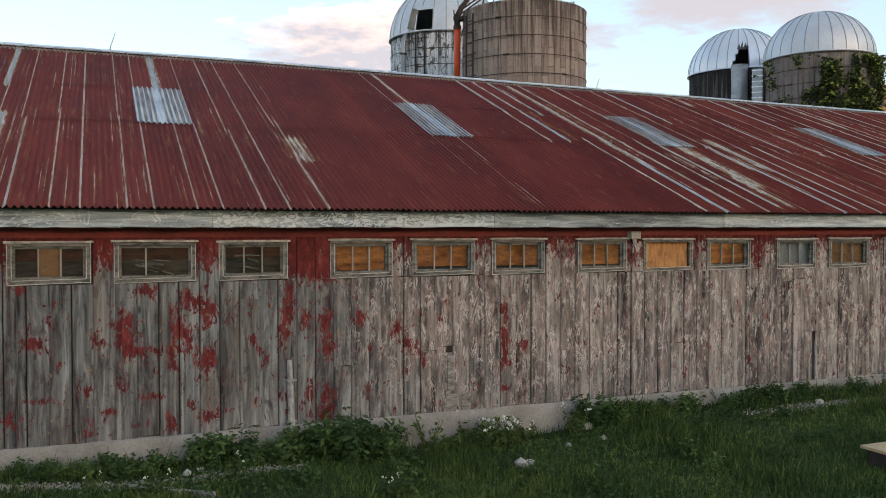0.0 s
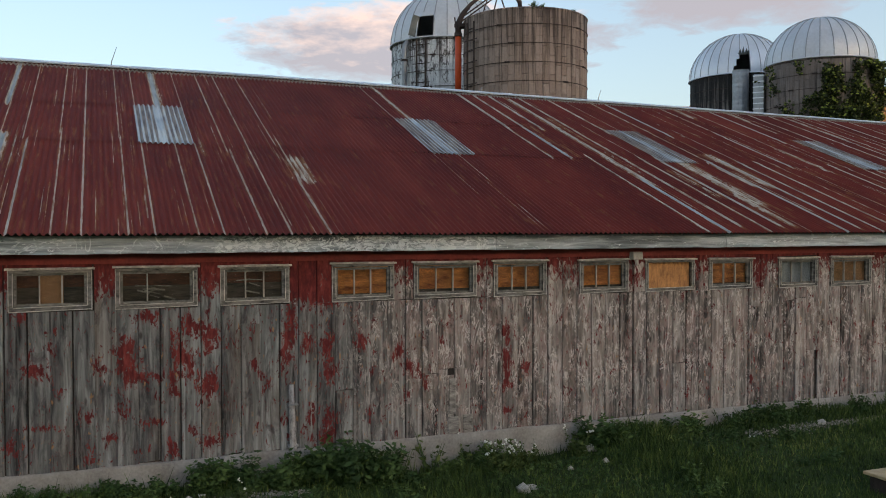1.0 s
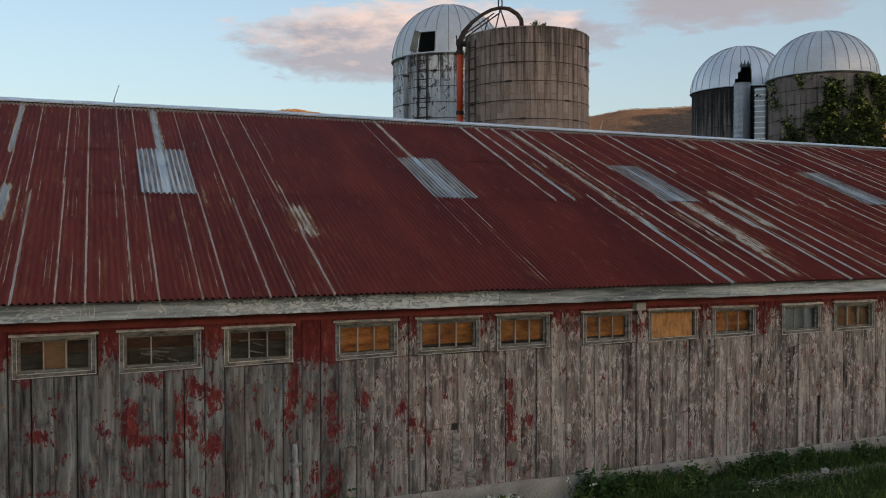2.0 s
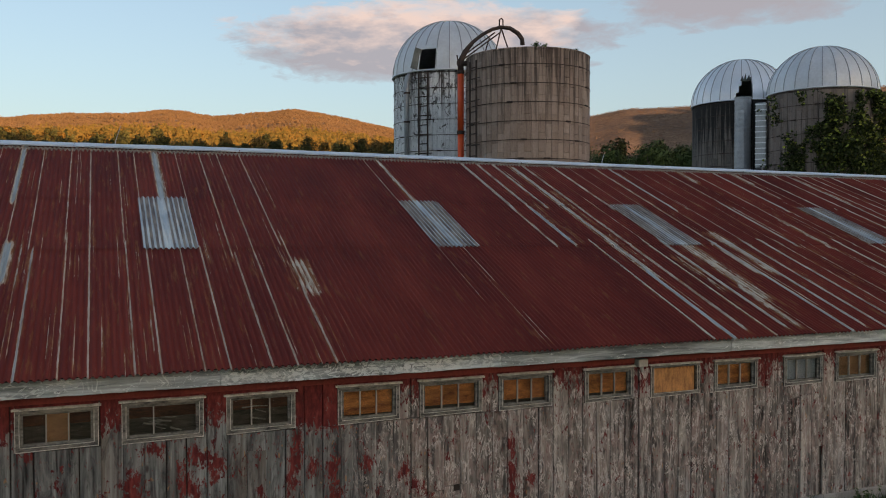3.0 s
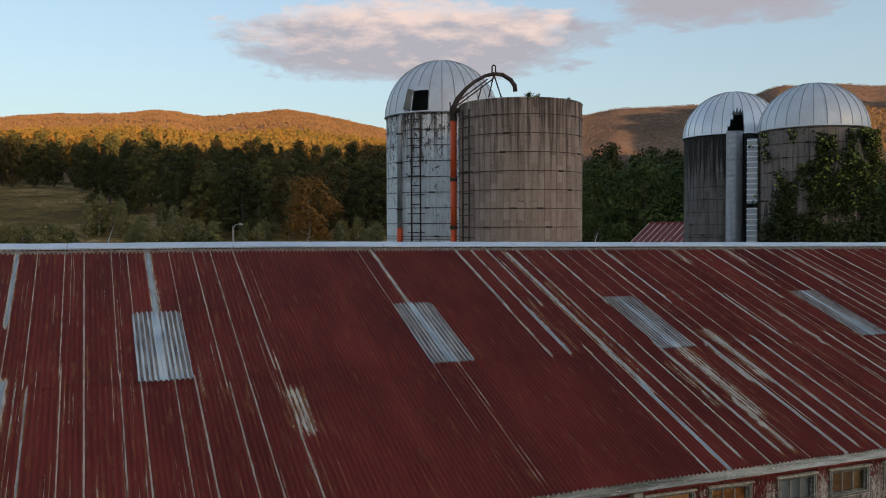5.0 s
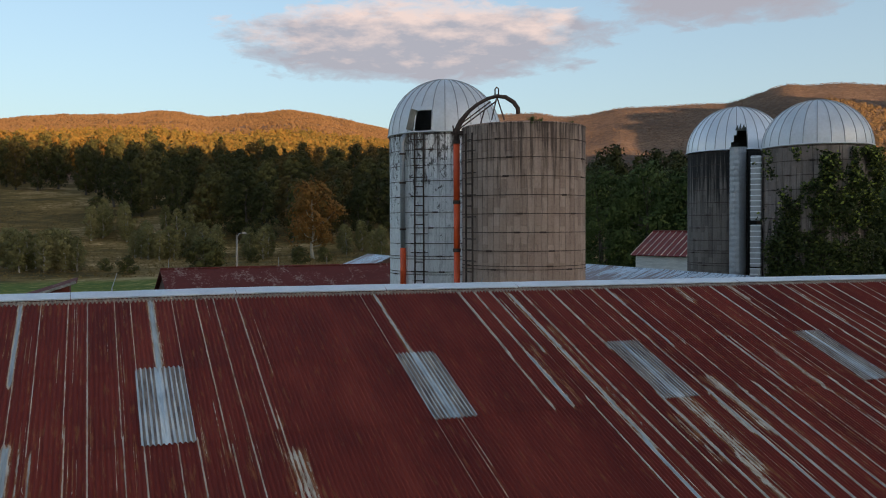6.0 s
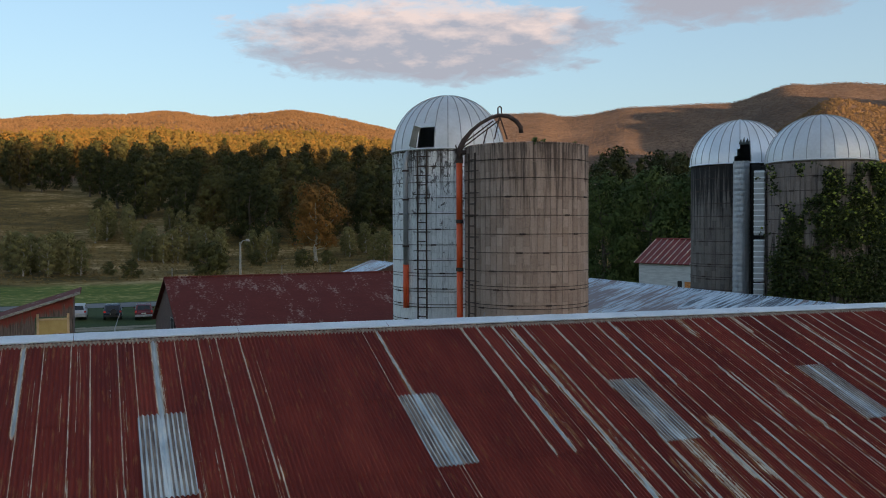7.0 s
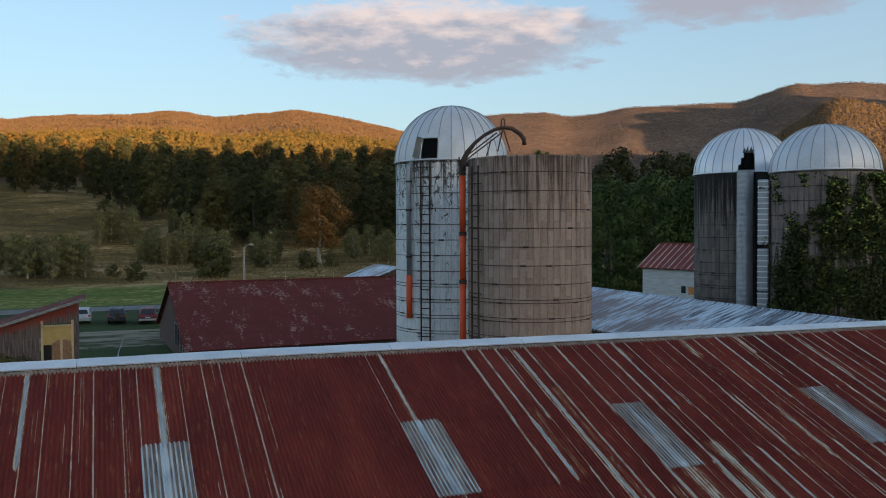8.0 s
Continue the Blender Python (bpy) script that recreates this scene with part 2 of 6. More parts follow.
M_BOARD = material("weathered board", build_board, 0.85, spec=0.3)
M_ROOF = material("worn red roof sheet", build_roof, 0.6, spec=0.16)
M_ZINC = material("bare zinc sheet", build_zinc, 0.5, 0.35)
M_CAP = material("ridge cap", speckled((0.55, 0.6, 0.64), (0.8, 0.84, 0.87), 1.2, 20), 0.5, 0.1)
M_CLOSURE = material("tan closure strip", speckled((0.12, 0.07, 0.045), (0.5, 0.42, 0.34), 9, 40, 0.4, 0.004), 0.8)
M_CONCRETE = material("foundation concrete", speckled((0.19, 0.17, 0.15), (0.42, 0.39, 0.35), 2.2, 30, 0.6, 0.02), 0.95)


def build_fascia_look(n, o, p):
    """Cool grey board with bold, curled flakes of white paint, board by board."""
    r = rnd(n)
    g = n.noise(n.scaled(p, 1.5, 22, 22), 1.0, 6.0, 0.65, 0.6)
    big = n.noise(n.scaled(p, 0.8, 4, 4), 1.0, 4.0)
    f = n.math("ADD", n.math("MULTIPLY", g, 0.55), n.math("ADD", n.math("MULTIPLY", big, 0.35), n.math("MULTIPLY", r, 0.1)))
    col = n.ramp(f, (0.38, (0.18, 0.2, 0.21)), (0.5, (0.47, 0.51, 0.53)), (0.62, (0.82, 0.86, 0.88)))
    curl = n.noise(n.scaled(p, 1.3, 2.2, 2.2), 1.0, 2.0, 0.5, 3.0)
    line = n.ramp(n.math("ABSOLUTE", n.math("SUBTRACT", curl, 0.5)), (0.006, 0.9), (0.016, 0.0))
    rag = n.noise(n.scaled(p, 7, 14, 14), 1.0, 7.0, 0.72, 1.8)
    along = n.math("MULTIPLY", n.add("ShaderNodeSeparateXYZ", {0: p}).outputs[0], 0.1)
    flaky = n.ramp(along, (0.126, 0.0), (0.13, 1.0), (0.46, 1.0), (0.485, 0.0))
    much = n.math("ADD", n.math("MULTIPLY", n.noise(n.scaled(p, 1.6, 3, 3), 1.0, 3.0), 0.42), n.math("ADD", n.math("MULTIPLY", r, 0.1), n.math("MULTIPLY", flaky, 0.17)))
    patch = n.ramp(n.math("ADD", rag, n.math("MULTIPLY", much, 0.6)), (0.73, 0.0), (0.79, 1.0))
    flake = n.math("MAXIMUM", n.math("MULTIPLY", n.math("MULTIPLY", line, n.ramp(n.noise(p, 9.0, 3.0), (0.4, 0.2), (0.55, 1.0))), n.ramp(along, (0.12, 0.75), (0.46, 1.0), (0.5, 0.15))), patch)
    return {"col": n.mix(flake, col, (0.92, 0.95, 0.96)), "bump": (n.math("ADD", g, flake), 0.7, 0.01)}


M_FASCIA = material("weathered fascia", build_fascia_look, 0.85)
M_TRIM = material("weathered trim", speckled((0.035, 0.028, 0.024), (0.5, 0.46, 0.41), 9, 45, 0.7, 0.006, (0.5, 1, 2.2)), 0.85)
M_CASING = material("dark worn casing", speckled((0.018, 0.016, 0.014), (0.36, 0.325, 0.28), 9, 45, 0.8, 0.008, (0.7, 1, 2.0)), 0.85)
M_BEAD = material("pale worn edge", speckled((0.2, 0.165, 0.13), (0.9, 0.84, 0.74), 11, 60, 0.6, 0.004, (1, 1, 1)), 0.85)
# colour of the red-brown reflection in the upper panes
M_PANE_RED = material("red-brown inner board", speckled((0.03, 0.014, 0.01), (0.24, 0.08, 0.04), 4, 18, 0.2, 0.004, (1, 1, 3.5)), 0.7)
# near-black colour that stands for the shade in gaps and openings
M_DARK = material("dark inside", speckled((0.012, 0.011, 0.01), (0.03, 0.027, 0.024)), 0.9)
M_PLY = material("plywood", speckled((0.26, 0.07, 0.022), (1.0, 0.4, 0.11), 5, 22, 0.2, 0.004, (1, 1, 3.0)), 0.7)
M_TAN = material("tan board", speckled((0.3, 0.15, 0.07), (0.6, 0.33, 0.17), 5, 30, 0.2, 0.004, (1, 1, 2)), 0.7)
M_PLY_PALE = material("weathered plywood", speckled((0.26, 0.1, 0.035), (0.8, 0.37, 0.13), 6, 40, 0.3, 0.004, (3, 1, 1)), 0.75)
M_DOME = material("dome sheet", speckled((0.62, 0.62, 0.62), (0.8, 0.81, 0.82), 0.8, 8, 0.1, 0.004), 0.5, 0.35)
def build_ground(n, o, p):
    """Grass by the barn, gravel yard, green strip beyond the road, dry meadow, then the brown floor of the woods."""
    sep = n.add("ShaderNodeSeparateXYZ", {0: p})
    y = n.math("ADD", sep.outputs[1], n.math("MULTIPLY", n.math("SUBTRACT", n.noise(p, 0.06, 4.0), 0.5), 18.0))
    y1 = n.math("ADD", sep.outputs[1], n.math("MULTIPLY", n.math("SUBTRACT", n.noise(p, 1.2, 4.0), 0.5), 2.5))
    fine = n.noise(p, 7.0, 5.0, 0.65)
    mid = n.noise(p, 0.35, 5.0, 0.6)
    grass = n.ramp(n.math("ADD", n.math("MULTIPLY", fine, 0.5), n.math("MULTIPLY", mid, 0.5)), (0.3, (0.02, 0.036, 0.012)), (0.55, (0.045, 0.07, 0.02)), (0.75, (0.10, 0.10, 0.04)))
    gravel = n.ramp(n.noise(p, 9.0, 6.0, 0.7), (0.3, (0.17, 0.14, 0.10)), (0.7, (0.42, 0.35, 0.26)))
    lot = n.ramp(n.noise(n.scaled(p, 0.5, 1.6, 1), 0.3, 6.0, 0.65), (0.42, 0.0), (0.55, 0.9))
    col = n.mix(n.math("MULTIPLY", n.math("GREATER_THAN", y1, 81.5), n.math("MULTIPLY", lot, n.math("LESS_THAN", y1, 94.5))), grass, gravel)
    field = n.ramp(n.math("ADD", n.math("MULTIPLY", n.noise(p, 0.9, 5.0), 0.6), n.math("MULTIPLY", n.noise(n.scaled(p, 0.16, 0.3, 1), 1.0, 5.0), 0.4)), (0.36, (0.06, 0.105, 0.012)), (0.52, (0.125, 0.155, 0.024)), (0.62, (0.32, 0.28, 0.09)))
    col = n.mix(n.math("GREATER_THAN", y1, 124.5), col, field)
    dry = n.math("ADD", n.math("MULTIPLY", n.noise(n.scaled(p, 0.028, 0.05, 0.03), 1.0, 7.0, 0.7), 0.65), n.math("MULTIPLY", n.noise(n.scaled(p, 0.3, 0.7, 0.3), 1.0, 6.0, 0.75), 0.35))
    meadow = n.ramp(dry, (0.41, (0.069, 0.05, 0.013)), (0.47, (0.142, 0.093, 0.024)), (0.53, (0.224, 0.142, 0.044)), (0.59, (0.48, 0.326, 0.165)))
    col = n.mix(n.ramp(n.math("MULTIPLY", y, 0.001), (0.152, 0.0), (0.16, 1.0)), col, meadow)
    woods = n.ramp(n.math("ADD", n.math("MULTIPLY", n.noise(p, 0.004, 5.0, 0.6), 0.4), n.math("MULTIPLY", n.noise(p, 0.05, 5.0, 0.8), 0.6)), (0.36, (0.075, 0.05, 0.036)), (0.5, (0.165, 0.105, 0.07)), (0.64, (0.28, 0.175, 0.11)))
    col = n.mix(n.ramp(n.math("MULTIPLY", y, 0.001), (0.38, 0.0), (0.42, 1.0)), col, woods)
    far = n.ramp(n.math("MULTIPLY", sep.outputs[1], 0.001), (0.6, 0.0), (0.9, 1.0))
    crown = n.add("ShaderNodeTexVoronoi", {"Vector": p, "Scale": 0.11}).outputs["Distance"]
    h = n.math("ADD", n.math("MULTIPLY", fine, 0.05), n.math("MULTIPLY", n.math("MULTIPLY", far, n.math("SUBTRACT", 1.0, crown)), 2.0))
    return {"col": col, "bump": (h, 0.6, 1.0)}


M_GROUND = material("ground", build_ground, 1.0, spec=0.2)


def leaf_look(*tones, single=0.2, patch=0.25):
    """Leaves, each of its own tone; whole trees and stretches of wood differ too."""
    def build(n, o, p):
        isl = n.add("ShaderNodeNewGeometry").outputs["Random Per Island"]
        f = n.math("ADD", n.math("MULTIPLY", isl, single), n.math("ADD", n.math("MULTIPLY", rnd(n), 0.27), n.math("MULTIPLY", n.noise(p, patch, 4.0), 0.83 - single)))
        return n.ramp(f, *[(0.2 + 0.65 * i / (len(tones) - 1), t) for i, t in enumerate(tones)])
    return build


M_LEAF = material("green leaf", leaf_look((0.026, 0.046, 0.011), (0.058, 0.088, 0.02), (0.115, 0.142, 0.037)), 0.8, spec=0.3)
M_LEAF_DARK = material("dark leaf", leaf_look((0.022, 0.027, 0.009), (0.05, 0.054, 0.017), (0.095, 0.09, 0.03)), 0.85, spec=0.2)
M_LEAF_OLIVE = material("olive leaf", leaf_look((0.045, 0.048, 0.015), (0.09, 0.086, 0.027), (0.16, 0.145, 0.048)), 0.85, spec=0.2)
M_FALL = material("orange leaf", leaf_look((0.075, 0.06, 0.018), (0.18, 0.1, 0.026), (0.32, 0.14, 0.036)), 0.85, spec=0.2)
M_FALL_BROWN = material("brown leaf", leaf_look((0.045, 0.042, 0.015), (0.095, 0.072, 0.022), (0.15, 0.1, 0.03)), 0.85, spec=0.2)
M_HILL_RED = material("far autumn crowns", leaf_look((0.12, 0.078, 0.038), (0.18, 0.105, 0.05), (0.235, 0.128, 0.06), (0.145, 0.106, 0.05), single=0.16, patch=0.05), 0.95, spec=0.1)
# distance haze put into the leaf colour: browner and less saturated
M_FAR_HAZED = material("far dull crowns", leaf_look((0.125, 0.085, 0.06), (0.165, 0.108, 0.075), (0.2, 0.125, 0.085), (0.14, 0.1, 0.07), single=0.05, patch=0.012), 0.95, spec=0.1)
M_LEAF_BIRCH = material("birch leaf", leaf_look((0.1, 0.1, 0.038), (0.18, 0.165, 0.064), (0.3, 0.26, 0.11)), 0.85, spec=0.2)
M_BRUSH = material("dry brush", leaf_look((0.06, 0.05, 0.018), (0.14, 0.095, 0.035), (0.24, 0.165, 0.07), (0.1, 0.09, 0.03), patch=0.1), 0.95, spec=0.1)
M_SPUR = material("olive autumn crowns", leaf_look((0.12, 0.082, 0.042), (0.17, 0.108, 0.052), (0.22, 0.13, 0.06), single=0.2, patch=0.04), 0.95, spec=0.1)
M_HILL_GOLD = material("golden crowns", leaf_look((0.05, 0.055, 0.018), (0.165, 0.11, 0.028), (0.27, 0.14, 0.034), (0.09, 0.09, 0.026), single=0.16, patch=0.06), 0.95, spec=0.1)
M_BARK = material("bark", speckled((0.05, 0.04, 0.032), (0.16, 0.13, 0.105), 3, 20, 0.5, 0.02, (2, 2, 0.5)), 0.95)
M_BIRCH = material("pale bark", speckled((0.2, 0.18, 0.15), (0.5, 0.47, 0.42), 3, 20, 0.3, 0.01, (2, 2, 0.5)), 0.9)
M_VINE = material("vine leaf", leaf_look((0.016, 0.022, 0.006), (0.05, 0.066, 0.014), (0.26, 0.28, 0.06), single=0.34), 0.7, spec=0.3)
# brighter copy of the vine leaf, with the light on it painted in
M_VINE_LIT = material("young vine leaf", leaf_look((0.12, 0.16, 0.03), (0.26, 0.3, 0.05), (0.45, 0.45, 0.09)), 0.7, spec=0.3)
M_WEED = material("weed leaf", leaf_look((0.018, 0.042, 0.012), (0.045, 0.092, 0.024), (0.12, 0.18, 0.045)), 0.7, spec=0.3)


def build_lawn(n, o, p):
    """Grass with lush, yellow and dark patches."""
    isl = n.add("ShaderNodeNewGeometry").outputs["Random Per Island"]
    f = n.math("ADD", n.math("MULTIPLY", isl, 0.3), n.math("ADD", n.math("MULTIPLY", n.noise(p, 0.9, 4.0, 0.6), 0.55), n.math("MULTIPLY", n.noise(p, 4.0, 3.0), 0.2)))
    return n.ramp(f, (0.33, (0.013, 0.028, 0.007)), (0.49, (0.045, 0.085, 0.017)), (0.63, (0.1, 0.155, 0.031)), (0.78, (0.28, 0.27, 0.09)))


M_BLADE = material("grass blade", build_lawn, 0.75, spec=0.3)
M_STONE = material("pale stone", speckled((0.2, 0.185, 0.16), (0.56, 0.53, 0.47), 6, 40), 0.9)
M_GRAVEL = material("yard gravel", speckled((0.11, 0.095, 0.075), (0.4, 0.36, 0.3), 12, 60), 0.95)
M_FLOWER = material("white flower", speckled((0.6, 0.6, 0.54), (0.8, 0.8, 0.74), 20, 80), 0.8)
M_ROAD = material("road asphalt", speckled((0.12, 0.12, 0.12), (0.2, 0.2, 0.2), 0.3, 8), 0.9)

M_OLDWOOD = material("old dark wood", speckled((0.02, 0.014, 0.011), (0.07, 0.05, 0.04), 3, 30, 0.4, 0.006, (4, 4, 1)), 0.9)
# board colour standing in for the dark lower part of the pane reflections
M_PANE_LOW = material("dim inside boards", speckled((0.03, 0.024, 0.02), (0.16, 0.13, 0.11), 3, 14, 0.4, 0.01, (1, 1, 7)), 0.8)
M_PALE = material("pale bare wood", speckled((0.3, 0.27, 0.23), (0.6, 0.55, 0.48), 5, 40, 0.3, 0.004, (3, 3, 1)), 0.8)
M_REDTRIM = material("red trim", speckled((0.17, 0.025, 0.02), (0.36, 0.06, 0.047), 3, 30, 0.3, 0.004), 0.8)
M_CLOTH = material("curtain", speckled((0.3, 0.36, 0.42), (0.5, 0.56, 0.62), 6, 30, 0.3, 0.01, (4, 4, 0.5)), 0.9)
M_RODS = material("dull steel", speckled((0.25, 0.25, 0.25), (0.45, 0.45, 0.45)), 0.5, 0.5)
M_PEEL = material("peeling white pipe", speckled((0.07, 0.055, 0.05), (0.62, 0.58, 0.55), 9, 50, 0.4, 0.006, (3, 3, 1)), 0.7)
M_RUST = material("rusty steel", speckled((0.035, 0.022, 0.018), (0.11, 0.07, 0.055), 4, 30), 0.8, 0.2)
M_RIB = material("dull seam", speckled((0.3, 0.3, 0.3), (0.45, 0.45, 0.45), 2, 20), 0.6, 0.2)
M_PLATE = material("dull plate", speckled((0.1, 0.11, 0.1), (0.2, 0.21, 0.2), 2, 20), 0.6, 0.3)
M_PIPE = material("grey pipe", speckled((0.25, 0.26, 0.27), (0.45, 0.46, 0.47), 2, 20), 0.5, 0.3)
M_ORANGE = material("orange pipe", speckled((0.74, 0.08, 0.02), (0.92, 0.125, 0.03), 2, 20, 0.2, 0.003), 0.55)
M_DOME_B = material("bright dome sheet", speckled((0.78, 0.8, 0.82), (0.92, 0.93, 0.94), 0.8, 8, 0.1, 0.004), 0.35, 0.4)


def build_glass(n, o, p):
    return {"col": n.ramp(n.noise(p, 3.0, 4.0), (0.3, (0.8, 0.77, 0.72)), (0.7, (0.97, 0.96, 0.94))), "rough": n.ramp(n.noise(p, 9.0, 4.0), (0.3, 0.0), (0.8, 0.05))}


M_GLASS = material("dusty glass", build_glass, 0.05)
M_GLASS.node_tree.nodes["Principled BSDF"].inputs["Transmission Weight"].default_value = 1.0
M_GLASS.node_tree.nodes["Principled BSDF"].inputs["IOR"].default_value = 1.45


def stave_look(light, dark, stain, top_dark, start=0.5, scratch=0.0, flake=0.0):
    """Concrete staves, each of its own tone, with run-off stains that thin out downwards from the rim."""
    def build(n, o, p):
        r = rnd(n)
        g = n.noise(p, 14.0, 5.0, 0.6)
        run = n.noise(n.scaled(p, 5.0, 5.0, 0.35), 1.0, 6.0, 0.65)
        f = n.math("ADD", n.math("MULTIPLY", g, 0.4), n.math("ADD", n.math("MULTIPLY", r, 0.24), n.math("MULTIPLY", run, 0.36)))
        col = n.ramp(f, (0.25, dark), (0.75, light))
        z = n.add("ShaderNodeSeparateXYZ", {0: p}).outputs[2]
        amount = n.math("ADD", n.noise(n.scaled(p, 6.5, 6.5, 0.22), 1.0, 6.0, 0.7), n.math("MULTIPLY", n.math("SUBTRACT", z, 9.5), top_dark))
        if flake:
            chip = n.noise(n.scaled(p, 4.5, 4.5, 2.4), 1.0, 8.0, 0.75, 0.8)
            lift = n.math("MULTIPLY", n.math("SUBTRACT", z, 9.0), 0.02)
            col = n.mix(n.ramp(n.math("ADD", chip, lift), (0.56, 0.0), (0.6, flake)), col, stain)
            col = n.mix(n.ramp(n.noise(n.scaled(p, 9, 9, 3), 1.0, 6.0, 0.7), (0.5, 0.0), (0.64, 0.4)), col, (0.5, 0.49, 0.49))
        if scratch:
            col = n.mix(n.ramp(n.noise(n.scaled(p, 13, 13, 1.1), 1.0, 6.0, 0.7, 0.6), (0.57, 0.0), (0.6, scratch)), col, stain)
        return {"col": n.mix(n.ramp(amount, (start, 0.0), (start + 0.12, 0.92)), col, stain), "bump": (g, 0.4, 0.01)}
    return build


M_STAVE = material("brown stave concrete", stave_look((0.5, 0.375, 0.305), (0.25, 0.172, 0.135), (0.085, 0.06, 0.048), 0.05, 0.53, 0.3), 0.95)
M_WHITEWASH = material("whitewashed staves", stave_look((0.96, 0.96, 0.95), (0.74, 0.735, 0.73), (0.05, 0.036, 0.03), 0.045, 0.54, 0.25, 0.9), 0.9)
M_BLACKSTAVE = material("black-stained staves", stave_look((0.26, 0.22, 0.185), (0.1, 0.08, 0.068), (0.01, 0.009, 0.008), 0.055, 0.45), 0.9)

# ---------- ground and hills: one sheet in rings round the farm ----------


def skyline_left(a):
    return np.interp(a, (-20, -5, -1.5, 2.5, 3.9, 5.2, 7, 8.8, 12.1, 14.7, 18.6, 26), (0.1, 0.107, 0.1155, 0.119, 0.1235, 0.1215, 0.1165, 0.1205, 0.129, 0.1215, 0.106, 0.08)) + 0.005 + 0.0003 * np.sin(a * 2.9)


def smooth_line(a, at, slope):
    """A skyline through a few bearings, with the corners rounded off."""
    return sum(np.interp(a + q, at, slope) for q in (-0.5, -0.33, -0.17, 0, 0.17, 0.33, 0.5)) / 7


def skyline_right(a):
    return smooth_line(a, (15, 25.5, 28.4, 29.9, 31.7, 33.6, 36.7, 38.8, 40.5, 41.9, 43.8, 44.8, 47, 49, 60), (0.115, 0.129, 0.1305, 0.1245, 0.1272, 0.1338, 0.134, 0.135, 0.134, 0.142, 0.1525, 0.149, 0.1495, 0.144, 0.14))


def spur_line(a):
    return smooth_line(a, (36, 41, 43.2, 44.5, 45.4, 46.3, 47.6, 49, 60), (0.0, 0.06, 0.102, 0.114, 0.127, 0.133, 0.126, 0.118, 0.1))


def land(x, y):
    """Height of the ground."""
    d = np.hypot(x, y)
    a = np.degrees(np.arctan2(x, y))
    wob = np.sin(x * 0.021 + 1.3) * np.cos(y * 0.017) + 0.5 * np.sin(x * 0.05 + y * 0.043)
    near = -1.95 * sstep(24, 60, y) + np.interp(x, (-1.5, 1.5, 4.2, 7.5, 12, 20), (0.3, 0.22, 0.08, 0.3, 0.36, 0.3)) * (1 - sstep(12, 24, y)) + 0.15 * sstep(12, 24, y)
    near = near - 0.12 * (1 - sstep(6.5, 9.5, y)) + 0.025 * np.sin(x * 2.3 + y) * (1 - sstep(20, 30, d))
    meadow = np.interp(d, (0, 140, 230, 360, 520), (0, 0, 3.8, 23, 46)) + wob * 1.2 * sstep(150, 260, d)
    ahead = sstep(-75, -30, a) * (1 - sstep(75, 110, a))
    left = sstep(-60, -20, a) * (1 - sstep(20, 34, a))
    hill_l = (9 + skyline_left(a) * 1300 - 46) * np.clip((d - 520) / 780, 0, 1) ** 0.95 * (1 - 0.8 * sstep(1320, 2000, d))
    z = near + meadow * (left + (ahead - left).clip(0, 1) * 0.35) + hill_l * left
    m_r = (9 + skyline_right(a) * 3000) * np.clip((d - 900) / 2100, 0, 1) ** 1.5 * (1 - 0.5 * sstep(3000, 4200, d)) * sstep(17, 24, a)
    m_r = m_r + 3.5 * (np.sin(x * 0.017 + y * 0.008) + np.sin(y * 0.014 - x * 0.011 + 1)) * sstep(1100, 1600, d) * (1 - sstep(2600, 2950, d)) * sstep(20, 26, a)
    s_r = (9 + spur_line(a) * 1750) * np.clip((d - 800) / 950, 0, 1) * (1 - 0.75 * sstep(1760, 2300, d))
    # an unseen ridge that climbs to the south-east, added to shade the far valley
    climb = np.interp(x, (1380, 1500, 1800, 2250, 2350, 2600), (0.0, 0.45, 0.68, 1.0, 0.75, 0.0))
    m_s = RIDGE_TOP * climb * np.exp(-((y - 1000) / 180) ** 2)
    for far in (m_r * ahead, s_r * ahead, m_s):
        z = np.where(far > 2, np.maximum(z, far), z)
    # the range behind, which keeps the evening sun off the farm
    s = x * math.sin(SUN_AZ) + y * math.cos(SUN_AZ)
    back = SHADE_TOP * sstep(700, 2000, s) * (1 - 0.6 * sstep(2100, 3600, s)) * (1 + 0.02 * np.sin(a * 0.3))
    return np.where(back > 2, np.maximum(z, back), z)


SHADE_TOP, RIDGE_TOP = 283.0, 590.0


def build_land():
    na = 420
    ds = np.concatenate(([0.0], np.geomspace(4, 60, 70), np.geomspace(62, 600, 60), np.geomspace(625, 4300, 80)))
    az = np.concatenate((np.linspace(-35, 62, 330), np.linspace(64, 323, na - 330)))
    D, A = np.meshgrid(ds[1:], np.radians(az), indexing="ij")
    X, Y = D * np.sin(A), D * np.cos(A)
    Z = land(X, Y)
    v = np.concatenate(([[0, 0, float(land(np.array(0.0), np.array(0.0)))]], np.stack((X, Y, Z), -1).reshape(-1, 3)))
    r, c = np.meshgrid(np.arange(len(ds) - 2), np.arange(na), indexing="ij")
    c2 = (c + 1) % na
    q = np.stack((1 + r * na + c2, 1 + r * na + c, 1 + (r + 1) * na + c, 1 + (r + 1) * na + c2), -1).reshape(-1, 4)
    f = q.tolist() + [[0, 1 + i, 1 + (i + 1) % na] for i in range(na)]
    ob = raw("ground", v, f, M_GROUND, smooth=True)
    tagged(ob, "grassy farm ground rising to meadow and wooded autumn hills", "ground", kind="structure")
    return ob


build_land()

# ---------- the long barn ----------
WALL_Y, EAVE_Y, EAVE_Z, RIDGE_Y = 10.45, 9.96, 3.168, 17.75
X0, X1 = -7.0, 31.0


